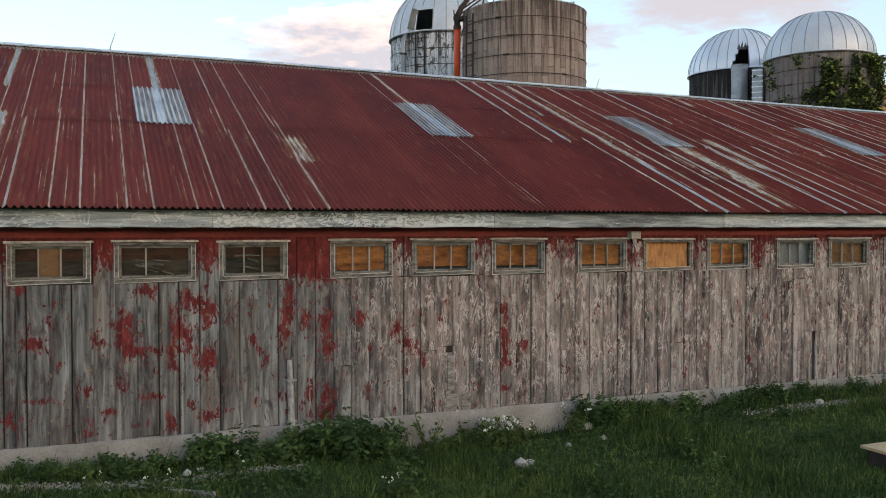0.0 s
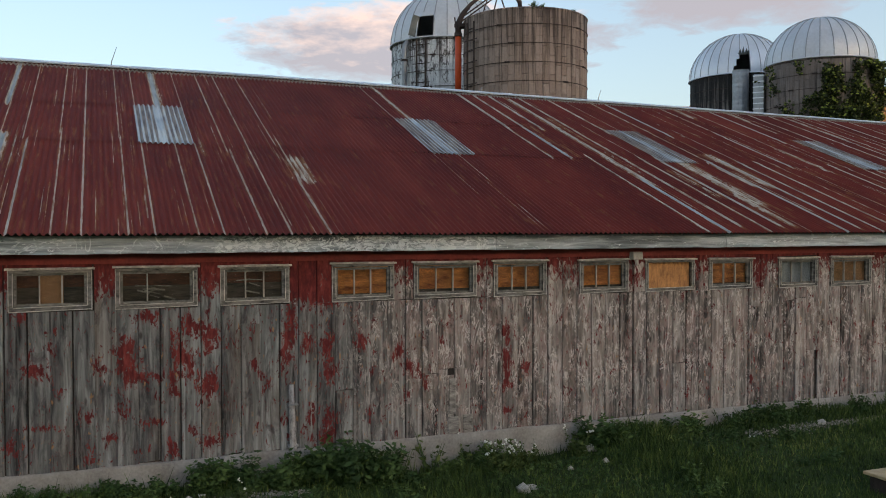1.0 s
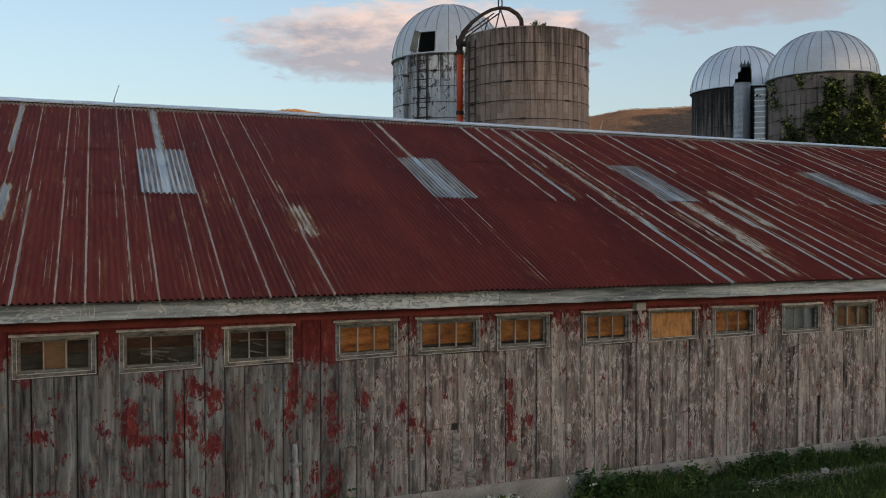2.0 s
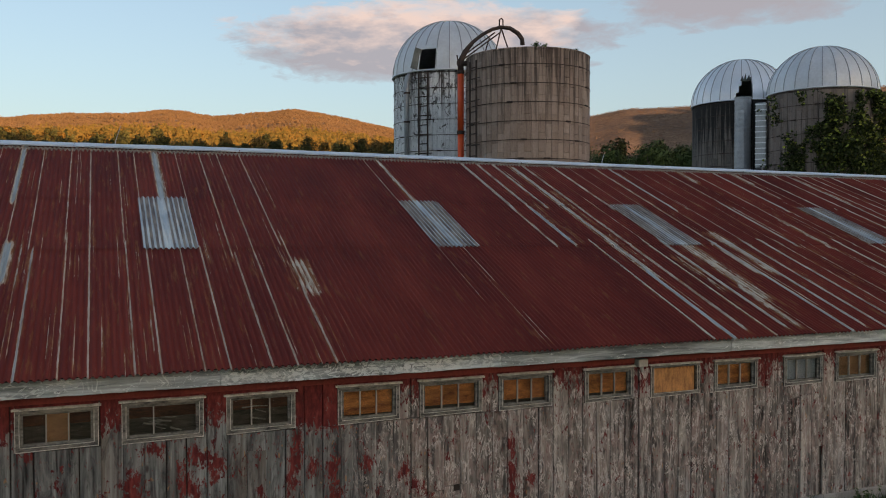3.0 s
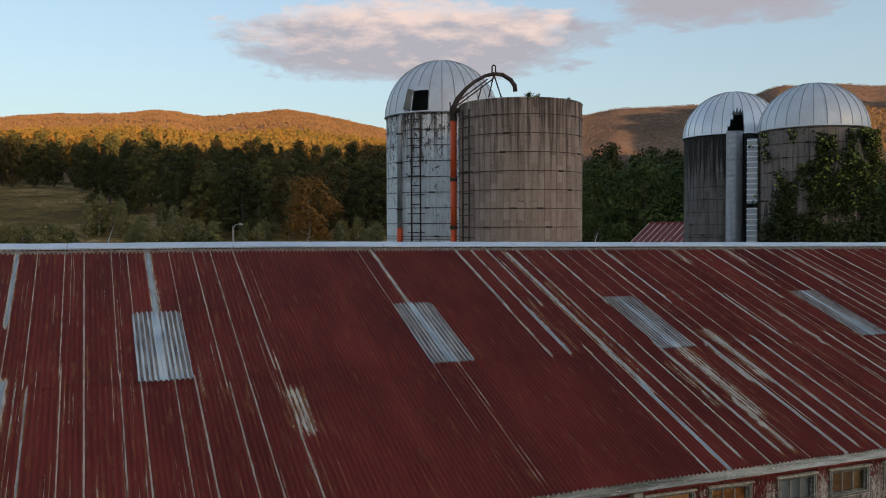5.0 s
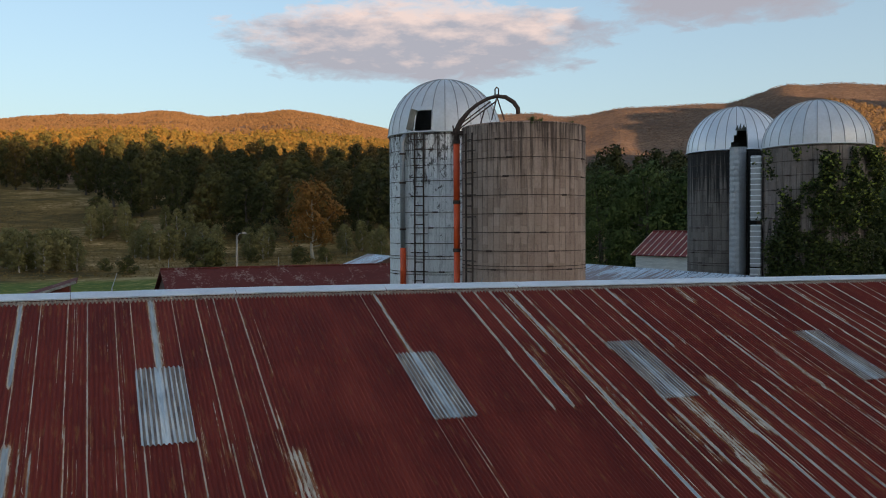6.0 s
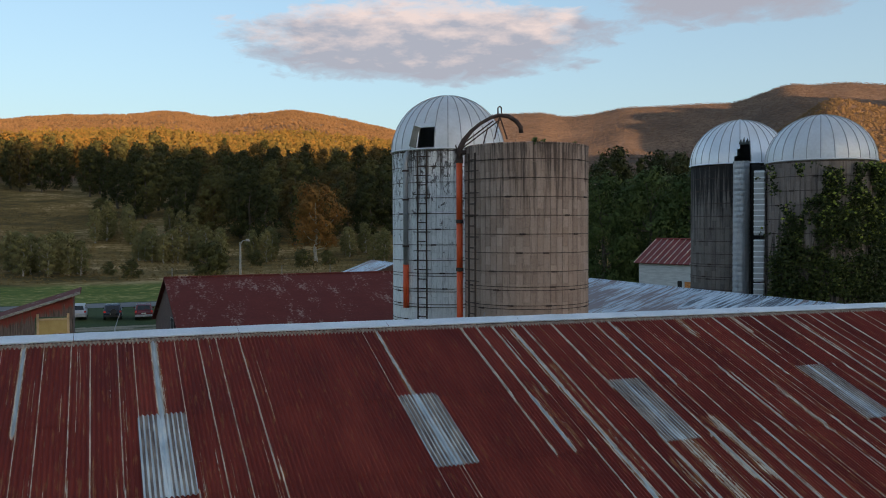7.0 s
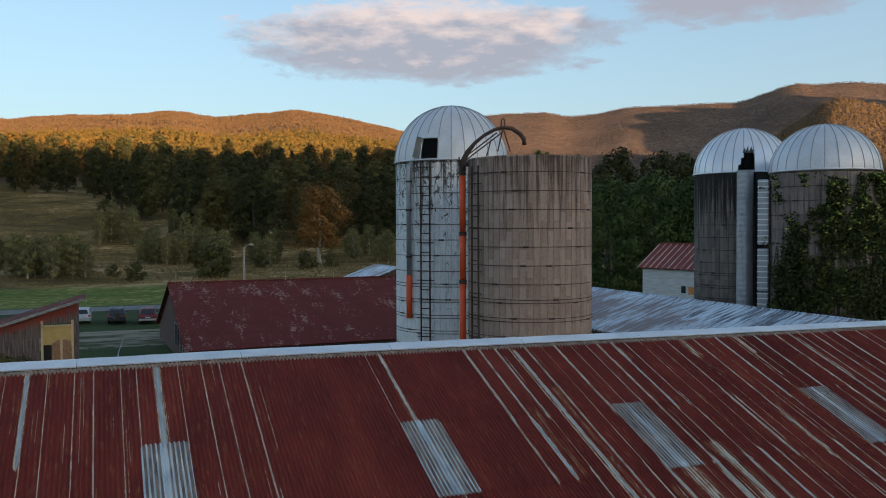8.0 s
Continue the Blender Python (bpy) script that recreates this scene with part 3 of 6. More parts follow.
def ridge_z(x):
    return 6.34 - 0.0105 * max(0.0, x - 3)


def roof_z(x, y):
    return EAVE_Z + (ridge_z(x) - EAVE_Z) * (y - EAVE_Y) / (RIDGE_Y - EAVE_Y)


barn = base("barn", 12, 14, 0)
IN_WORLD.add(barn.name)
tagged(barn, "long weathered barn, peeling red boards, rusty red corrugated roof", "barn")

rng = random.Random(4)
WINDOWS = [(-0.85, 0.84), (0.23, 0.89), (1.38, 0.81), (2.72, 0.8), (3.79, 0.87), (4.91, 0.79), (6.22, 0.79), (7.30, 0.85), (8.42, 0.8), (9.73, 0.77), (10.78, 0.85),
           (11.96, 0.82), (13.1, 0.82), (14.3, 0.82), (15.5, 0.82), (16.6, 0.82), (17.8, 0.82)]
WIN_Z0, WIN_Z1 = 2.325, 2.795
BOARD_W = 0.2285

# what is left of the paint on the boards: x, z, reach across and up, slant, strength
PAINT = [(-0.59, 1.68, 0.11, 0.07, 0.0, 0.8), (-0.66, 1.82, 0.03, 0.1, 0.3, 0.5), (-0.42, 1.9, 0.05, 0.07, -0.5, 0.6), (0.05, 1.7, 0.07, 0.07, 0.0, 0.6), (-0.37, 1.45, 0.08, 0.03, 0.5, 0.5),
         (-0.08, 1.15, 0.07, 0.1, 0.0, 0.55), (-0.55, 1.04, 0.15, 0.03, -0.1, 0.55), (0.15, 0.88, 0.08, 0.04, 0.0, 0.55), (0.36, 1.67, 0.1, 0.2, -0.2, 0.75), (0.34, 1.9, 0.07, 0.08, 0.3, 0.65), (0.55, 2.23, 0.12, 0.08, 0.0, 0.7),
         (1.04, 2.12, 0.09, 0.1, 0.0, 0.75), (1.0, 1.7, 0.07, 0.2, -0.15, 0.75), (0.86, 1.86, 0.04, 0.1, 0.0, 0.5)]
PAINT += [(0.87, 1.4, 0.04, 0.2, -0.25, 0.75), (0.6, 1.55, 0.15, 0.05, 0.2, 0.65), (1.26, 1.98, 0.11, 0.12, 0.0, 0.8), (1.26, 1.43, 0.11, 0.12, 0.1, 0.85), (0.62, 1.02, 0.16, 0.04, 0.0, 0.6), (0.84, 0.72, 0.06, 0.14, -0.3, 0.6),
          (1.07, 0.9, 0.06, 0.06, 0.0, 0.45), (1.27, 0.75, 0.11, 0.06, 0.4, 0.7), (1.53, 1.88, 0.07, 0.06, 0.0, 0.5), (1.76, 1.62, 0.05, 0.08, 0.0, 0.55), (1.74, 2.02, 0.04, 0.1, 0.0, 0.5), (1.89, 1.42, 0.05, 0.12, -0.5, 0.5)]
PAINT += [(2.14, 1.7, 0.07, 0.22, 0.1, 0.65), (2.2, 2.02, 0.06, 0.16, 0.0, 0.7), (2.12, 0.92, 0.05, 0.08, 0.0, 0.5), (-0.84, 0.84, 0.1, 0.1, 0.0, 0.5), (-0.76, 2.28, 0.07, 0.08, 0.0, 0.7), (0.30, 1.2, 0.05, 0.09, 0.0, 0.5),
          (2.4, 1.84, 0.06, 0.1, 0.0, 0.7), (2.64, 1.78, 0.07, 0.15, 0.0, 0.6), (3.1, 1.83, 0.09, 0.1, 0.0, 0.75), (3.58, 1.66, 0.05, 0.1, 0.2, 0.7), (3.75, 1.44, 0.07, 0.1, 0.0, 0.5), (3.96, 1.24, 0.04, 0.08, 0.0, 0.55),
          (2.7, 1.46, 0.1, 0.13, 0.1, 0.65), (2.68, 0.85, 0.1, 0.18, 0.0, 0.6), (2.45, 0.92, 0.06, 0.1, 0.0, 0.6)]
PAINT += [(5.11, 1.45, 0.06, 0.12, 0.0, 0.7), (5.11, 1.2, 0.06, 0.12, 0.0, 0.7), (5.09, 1.9, 0.05, 0.13, 0.0, 0.6), (5.4, 1.37, 0.07, 0.1, 0.0, 0.6), (5.12, 0.8, 0.07, 0.06, 0.0, 0.55), (6.05, 0.96, 0.05, 0.06, 0.0, 0.5),
          (2.6, 2.38, 0.2, 0.12, 0.0, 0.6), (2.3, 2.5, 0.2, 0.2, 0.0, 0.5), (7.15, 2.5, 0.1, 0.1, 0.0, 0.45), (9.35, 2.5, 0.12, 0.25, 0.0, 0.45), (2.62, 0.65, 0.12, 0.08, 0.0, 0.5), (5.08, 1.65, 0.05, 0.15, 0.0, 0.45)]
for _ in range(230):
    far = rng.random() < 0.6
    PAINT.append((rng.uniform(4.2, 13) if far else -1.1 + 5.3 * rng.random() ** 0.8, rng.uniform(0.6, 2.3), rng.uniform(0.015, 0.045), rng.uniform(0.03, 0.09), rng.uniform(-0.4, 0.4), rng.uniform(0.2, 0.42)))


def paint_left(x, z):
    p = 0.1 + (0.62 if x < 3.0 else 0.3) * float(sstep(2.3, 2.66, z)) + 0.45 * float(sstep(2.7, 2.82, z))
    for bx, bz, rx, rz, slant, k in PAINT:
        dx = (x - bx - slant * (z - bz)) / rx
        if abs(dx) < 2.4 and abs(z - bz) < 2.4 * rz:
            p += k * 0.86 * math.exp(-(dx * dx + ((z - bz) / rz) ** 2) * 0.75)
    return p


def board(x0, x1, z0, z1, parent, y=0.0):
    """One upright board, with rounded edges and uneven ends."""
    bm = bmesh.new()
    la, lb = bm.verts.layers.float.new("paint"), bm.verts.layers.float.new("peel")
    yf, yb, b = WALL_Y - 0.024 - y, WALL_Y + 0.004, 0.006
    lean, cut = rng.uniform(-0.003, 0.003), rng.uniform(-0.012, 0.012)
    fine = -1.4 < x1 and x0 < 13
    n = max(2, round((56 if fine else 6) * (z1 - z0) / 2.3))
    mid = [x0 + b + (x1 - x0 - 2 * b) * q for q in ((0.17, 0.33, 0.5, 0.67, 0.83) if fine and x1 - x0 > 0.1 else (0.5,))]
    cup = rng.uniform(-0.003, 0.003)
    rows = []
    for i in range(n + 1):
        z = z0 + (z1 - z0) * i / n
        w = rng.uniform(-0.001, 0.001)
        row = []
        for x, yy in ((x0, yb), (x0, yf + b), (x0 + b, yf), *((q, yf + cup + rng.uniform(-0.0008, 0.0008)) for q in mid), (x1 - b, yf), (x1, yf + b), (x1, yb)):
            zz = z + (cut * (x - x0) / (x1 - x0) * 2 if i == 0 else 0)
            v = bm.verts.new((x + w + lean * i / n, yy, zz))
            v[la] = paint_left(x, z) if fine else 0.2
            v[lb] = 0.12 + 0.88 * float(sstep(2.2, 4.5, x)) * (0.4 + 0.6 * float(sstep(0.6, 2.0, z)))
            row.append(v)
        rows.append(row)
    for a, c in zip(rows, rows[1:]):
        for k in range(len(a) - 1):
            bm.faces.new((a[k], a[k + 1], c[k + 1], c[k]))
    bm.faces.new(rows[0][::-1])
    bm.faces.new(rows[-1])
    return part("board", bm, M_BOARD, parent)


def build_wall():
    bm = bmesh.new()
    y0, y1 = WALL_Y + 0.005, WALL_Y + 0.1
    box(bm, X0, X1, y0, y1, 0.5, WIN_Z0)
    box(bm, X0, X1, y0, y1, WIN_Z1, 3.2)
    xs = [X0] + [q for w, wide in WINDOWS for q in (w + 0.03, w + wide - 0.03)] + [X1]
    for a, b in zip(xs[::2], xs[1::2]):
        box(bm, a, b, y0, y1, WIN_Z0, WIN_Z1)
    wall = part("wall", bm, M_OLDWOOD, barn)
    # boards of one width all along; they stop below the windows and go on between them
    for j in range(math.ceil((X0 + 0.9) / BOARD_W), math.floor((X1 + 0.9) / BOARD_W)):
        x0 = -0.9 + BOARD_W * j + rng.uniform(-0.008, 0.008)
        x1 = -0.9 + BOARD_W * (j + 1)
        g, out = rng.choice((0.002, 0.003, 0.004, 0.006)), rng.uniform(0, 0.01)
        low = 0.55 + rng.uniform(-0.018, 0.012)
        inside = [(w, w + wide) for w, wide in WINDOWS if w < x1 - 0.02 and w + wide > x0 + 0.02]
        top = WIN_Z0 - 0.005 if inside else 2.93
        if x0 <= 4.28 < x1:
            board(x0 + g, x1 - g - 0.09, 1.322, 1.398, wall, out)
            board(x0 + g, x1 - g, low, 1.32, wall, out)
            board(x0 + g, x1 - g, 1.4, top, wall, out)
        elif x0 <= 10.5 < x1:
            board(x0 + g, x1 - g - 0.06, low, 1.32, wall, out)
            board(x0 + g, x1 - g, 1.324, top, wall, out)
        elif rng.random() < 0.2:
            m = rng.choice((rng.uniform(2.05, 2.15), rng.uniform(1.2, 1.5)))
            board(x0 + g, x1 - g, low, m, wall, out)
            board(x0 + g, x1 - g, m + 0.005, top, wall, out + 0.003)
        else:
            board(x0 + g, x1 - g, low, top, wall, out)
        for a, b in inside:
            if a - x0 > 0.03:
                board(x0 + g, a - 0.004, WIN_Z0, 2.93, wall, out)
            if x1 - b > 0.03:
                board(b + 0.004, x1 - g, WIN_Z0, 2.93, wall, out)
    for w, wide in WINDOWS:
        board(w, w + wide, WIN_Z1 + 0.004, 2.93, wall, 0.001)
    for x0, x1, z0, z1 in ((4.25, 4.40, 0.56, 0.78), (4.47, 4.60, 0.56, 0.8), (4.27, 4.36, 0.82, 1.28)):
        part("patch", boxed(x0, x1, WALL_Y - 0.05, WALL_Y - 0.038, z0, z1, bevel=0.004), M_TRIM, wall, "pale board patch")
    # footing with a worn, wavy face
    bm = bmesh.new()
    n = 150
    rows = [[bm.verts.new((X0 + (X1 - X0) * i / n, WALL_Y - 0.05 + yy + rng.uniform(-0.012, 0.012), zz + rng.uniform(-0.006, 0.006))) for i in range(n + 1)]
            for yy, zz in ((0.30, 0.553), (-0.02, 0.553), (-0.035, 0.535), (-0.04, 0.4), (-0.045, 0.25), (-0.05, 0.1), (-0.06, -0.3))]
    for a, b in zip(rows, rows[1:]):
        for i in range(n):
            bm.faces.new((a[i], a[i + 1], b[i + 1], b[i]))
    part("foundation", bm, M_CONCRETE, barn, "cracked grey concrete footing", smooth=True)


def build_fascia():
    xs = [X0, -2.3, 1.28, 4.82, 8.5, 12.1, 15.6, 19.2, 23, 27, X1]
    for a, b in zip(xs, xs[1:]):
        bm = bmesh.new()
        n = 24
        out = rng.uniform(-0.006, 0.006)
        prev = None
        for i in range(n + 1):
            x = a + 0.003 + (b - a - 0.006) * i / n
            w, u = rng.uniform(-0.004, 0.004), rng.uniform(-0.005, 0.005)
            ring = [bm.verts.new(p) for p in ((x, 10.2, 3.15), (x, 10.155 + out + w, 3.15), (x, 10.15 + out + w, 3.14), (x, 10.15 + out + w, 2.963 + u), (x, 10.158 + out, 2.953 + u), (x, 10.2, 2.953 + u))]
            if prev:
                for k in range(6):
                    bm.faces.new((prev[k], ring[k], ring[(k + 1) % 6], prev[(k + 1) % 6]))
            else:
                bm.faces.new(ring)
            prev = ring
        bm.faces.new(prev[::-1])
        part("fascia", bm, M_FASCIA, barn, "grey weathered fascia board with pale peeling paint")
    part("soffit", boxed(X0, X1, 10.2, WALL_Y + 0.02, 2.965, 2.995), M_OLDWOOD, barn)
    part("frieze", boxed(X0, X1, WALL_Y - 0.05, WALL_Y - 0.028, 2.84, 2.963), M_REDTRIM, barn, "red painted frieze board")


def build_window(i, x, wide):
    rw = random.Random(100 + i)
    tilt = rw.uniform(-0.006, 0.006)
    x1, z0, z1 = x + wide, WIN_Z0 + 0.01 + rw.uniform(-0.006, 0.006) - 0.003 * max(0, i - 5), WIN_Z1 - 0.004 * max(0, i - 5)
    yf = WALL_Y - 0.04
    bm = bmesh.new()
    box(bm, x, x1, yf, WALL_Y + 0.01, z0, z0 + 0.045, bevel=0.004)
    box(bm, x, x1, yf - 0.008, WALL_Y, z1 - 0.045 + tilt, z1 - 0.012 + tilt, bevel=0.004)
    box(bm, x, x + 0.05, yf, WALL_Y + 0.01, z0 + 0.047, z1 - 0.047, bevel=0.004)
    box(bm, x1 - 0.05, x1, yf, WALL_Y + 0.01, z0 + 0.047, z1 - 0.047, bevel=0.004)
    win = part("window", bm, M_CASING, barn, "small three-light window in a weathered frame")
    # drip cap and worn edges that show pale
    cap = [(x - 0.03, z1 + tilt + rw.uniform(-0.004, 0.004)), ((x + x1) / 2, z1 + tilt + rw.uniform(-0.006, 0.006)), (x1 + 0.03, z1 + tilt + rw.uniform(-0.004, 0.004))]
    bm = bmesh.new()
    for (xa, za), (xb, zb) in zip(cap, cap[1:]):
        q = [bm.verts.new(v) for v in ((xa, yf - 0.03, za - 0.011), (xb, yf - 0.03, zb - 0.011), (xb, yf - 0.03, zb + 0.008), (xa, yf - 0.03, za + 0.008), (xa, WALL_Y, za - 0.008), (xb, WALL_Y, zb - 0.008), (xb, WALL_Y, zb + 0.016), (xa, WALL_Y, za + 0.016))]
        for k in ((0, 1, 2, 3), (3, 2, 6, 7), (4, 5, 1, 0), (4, 0, 3, 7), (1, 5, 6, 2)):
            bm.faces.new([q[j] for j in k])
    part("drip_cap", bm, M_BEAD, win)
    for xa, xb, za, zb in ((x - 0.003, x + 0.009, z0, z1 - 0.02), (x1 - 0.009, x1 + 0.003, z0, z1 - 0.02), (x, x1, z0 - 0.006, z0 + 0.008), (x + 0.042, x + 0.052, z0 + 0.05, z1 - 0.05), (x1 - 0.052, x1 - 0.042, z0 + 0.05, z1 - 0.05), (x + 0.05, x1 - 0.05, z0 + 0.04, z0 + 0.049)):
        part("bead", tubed(((xa, yf - 0.002, za), ((xa + xb) / 2 + rw.uniform(-0.003, 0.003), yf - 0.004, (za + zb) / 2), (xb, yf - 0.002, zb)) if xb - xa > 0.1 else
                          (((xa + xb) / 2, yf - 0.002, za), ((xa + xb) / 2 + rw.uniform(-0.003, 0.003), yf - 0.004, (za + zb) / 2), ((xa + xb) / 2, yf - 0.002, zb)), [0.006, 0.0045, 0.0055], 5), M_BEAD, win)
    a, b, c, d = x + 0.053, x1 - 0.053, z0 + 0.048, z1 - 0.048
    yg = WALL_Y + 0.012
    panes = 1 if i == 7 else 2 if i == 1 else 3
    if panes > 1:
        bm = bmesh.new()
        t = 0.028
        box(bm, a, b, yg - 0.02, yg + 0.02, c, c + t)
        box(bm, a, b, yg - 0.02, yg + 0.02, d - t, d)
        box(bm, a, a + t, yg - 0.019, yg + 0.019, c + t, d - t)
        box(bm, b - t, b, yg - 0.019, yg + 0.019, c + t, d - t)
        part("sash", bm, M_CASING, win)
        xs = [a + t + (b - a - 2 * t) * q for q in ((0, 0.36, 1) if panes == 2 else (0, 1 / 3, 2 / 3, 1))]
        for q in xs[1:-1]:
            part("muntin", boxed(q - 0.007, q + 0.007, yg - 0.016, yg + 0.016, c + t, d - t), M_PALE, win)
        for p, q in zip(xs, xs[1:]):
            ob = part("pane", boxed(p, q, yg - 0.002, yg + 0.002, c + t, d - t), M_GLASS, win)
            ob.visible_shadow = False
    back = {0: (0.34, 0.67, M_TAN), 7: (0, 1, M_PLY_PALE), 9: (0.0, 1, M_CLOTH), 10: (0.0, 1, M_TAN), 2: None, 1: None}.get(i, (0, 1, M_PLY))
    if back:
        p, q, m = back
        yy = yg + (0.006 if i == 7 else 0.045)
        part("backing", boxed(a + (b - a) * p, a + (b - a) * q, yy, yy + 0.012, c - 0.01, d + 0.01), m, win, "pale curtain" if m is M_CLOTH else "orange-brown plywood behind the glass")
    # added dark board along the pane's foot draws its darker reflection
    if 3 <= i <= 8 and i != 7:
        part("backing", boxed(a, b, yg + 0.03, yg + 0.042, c - 0.01, c + rw.uniform(0.03, 0.08)), M_PANE_LOW, win, "dim grey boards, added for the darker lower part of the panes")
    # thin slanted bars imitate the irregular pale reflections in these panes
    if i in (1, 2):
        for k in range(9 if i == 1 else 4):
            xa = rw.uniform(a + 0.1, b - 0.3)
            za = c + rw.uniform(0.06, 0.27)
            part("lath", tubed(((xa, yg + 0.04, za), (xa + rw.uniform(0.1, 0.22), yg + 0.042, za + rw.uniform(-0.05, 0.05))), rw.uniform(0.005, 0.014), 5), M_TRIM, win, "thin added bar drawing a pale reflection in the glass")
    # two added boards put the pane's reflection, red-brown over dark, into colour
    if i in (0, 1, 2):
        part("backing", boxed(a, b, yg + 0.06, yg + 0.07, c - 0.01, c + 0.2), M_PANE_LOW, win, "dim grey boards, added for the darker lower part of the panes")
        part("backing", boxed(a, b, yg + 0.055, yg + 0.067, c + 0.203, d), M_PANE_RED, win, "red-brown board painting the reflection in the upper panes")


SHEET, X_LAP, PITCH = 0.745, 0.61, 0.0745
ROWS_Y = ((EAVE_Y, 13.18), (13.1, 15.07), (14.98, 17.62))
# worn lines on the sheets: x, y from, y to, half width, strength
WORN = [(-1.21, 15.0, 17.6, 0.035, 1.1), (-1.17, 13.3, 15.0, 0.012, 0.55), (-1.14, 12.4, 13.3, 0.06, 1.0), (-0.88, 13.1, 17.6, 0.012, 0.62), (-0.83, 9.9, 13.1, 0.022, 0.78), (-0.97, 12.4, 13.2, 0.02, 0.45),
        (-0.98, 10.6, 12.4, 0.009, 0.5), (-0.43, 13.6, 17.6, 0.013, 0.58), (-0.41, 9.9, 13.6, 0.013, 0.62), (-0.32, 15.0, 17.6, 0.008, 0.5), (-0.11, 9.9, 17.6, 0.014, 0.8), (0.35, 13.5, 17.6, 0.014, 0.62),
        (0.365, 9.9, 13.2, 0.014, 0.66), (0.4, 13.3, 15.5, 0.009, 0.5), (0.625, 15.0, 17.6, 0.012, 0.72), (0.64, 9.9, 13.1, 0.016, 0.8), (0.985, 15.0, 17.6, 0.05, 1.15), (1.365, 15.0, 17.6, 0.012, 0.68)]
WORN += [(1.1, 9.9, 13.1, 0.012, 0.66), (1.38, 9.9, 13.1, 0.017, 0.85), (1.8, 12.8, 17.6, 0.014, 0.66), (1.85, 9.9, 12.8, 0.013, 0.68), (2.14, 9.9, 17.6, 0.014, 0.72), (2.57, 13.4, 17.6, 0.024, 0.75),
         (2.63, 12.2, 13.6, 0.02, 0.6), (2.72, 11.85, 12.45, 0.15, 0.62), (2.6, 9.9, 11.85, 0.014, 0.62), (2.78, 14.7, 16.4, 0.014, 0.46), (5.08, 15.0, 17.6, 0.012, 0.68), (5.4, 15.0, 17.6, 0.035, 0.95),
         (5.09, 11.5, 13.1, 0.014, 0.85), (5.47, 12.1, 13.1, 0.014, 0.8), (5.53, 12.1, 13.1, 0.012, 0.75), (5.47, 11.1, 11.9, 0.022, 0.66), (5.1, 9.9, 10.8, 0.012, 0.75), (5.46, 10.15, 10.8, 0.013, 0.78), (5.53, 10.15, 10.8, 0.011, 0.72)]
WORN += [(7.68, 13.35, 14.6, 0.05, 0.95), (8.46, 12.0, 17.0, 0.04, 1.05), (8.41, 10.0, 12.0, 0.04, 1.05), (8.64, 12.3, 15.6, 0.07, 0.3), (7.86, 13.4, 15.0, 0.07, 0.3), (9.38, 11.4, 12.7, 0.1, 0.5), (9.96, 11.2, 13.1, 0.16, 0.62),
         (10.98, 12.0, 13.6, 0.13, 0.6), (10.6, 12.0, 13.0, 0.07, 0.5), (12.95, 16.7, 17.5, 0.12, 0.5), (11.05, 16.7, 17.3, 0.05, 0.6), (14.6, 16.7, 17.3, 0.06, 0.55), (13.3, 13.0, 14.2, 0.05, 0.6), (9.8, 10.2, 11.4, 0.05, 0.6)]


def streaks():
    """The worn lines told apart above, and the laps and nail rows of the far bays."""
    rs = random.Random(9)
    out = list(WORN)
    for j in range(110):
        x = 7.3 + 0.3745 * j + rs.uniform(-0.03, 0.03)
        wide = rs.choice((0.012, 0.014, 0.016, 0.02, 0.026))
        for row, (a, b) in enumerate(ROWS_Y):
            if row == 0 and j < 2:
                continue
            out.append((x + rs.uniform(-0.02, 0.02), a + rs.uniform(0, 0.3) * (row == 0), b, wide * rs.uniform(0.8, 1.3), rs.uniform(0.6, 0.85)))
            if rs.random() < 0.55 and j > 1:
                out.append((x + rs.uniform(0.04, 0.12), a + rs.uniform(0, 0.6) * (b - a), b - rs.uniform(0, 0.3) * (b - a), 0.01, rs.uniform(0.4, 0.65)))
    for j in range(1, 16):
        for a, b in ROWS_Y:
            out.append((-1.21 - 0.375 * j + rs.uniform(-0.04, 0.04), a, b, 0.014, rs.uniform(0.5, 0.8)))
    # short rusty runs beside the laps and above the eave
    for x in [w[0] for w in WORN if w[0] < 3]:
        for _ in range(3):
            y = rs.choice((rs.uniform(9.9, 10.6), rs.uniform(12.2, 13.0), rs.uniform(14.8, 17.0)))
            out.append((x + rs.uniform(-0.16, 0.16), y, y + rs.uniform(0.3, 1.2), 0.008, rs.uniform(0.35, 0.52)))
    return out


STREAKS = streaks()


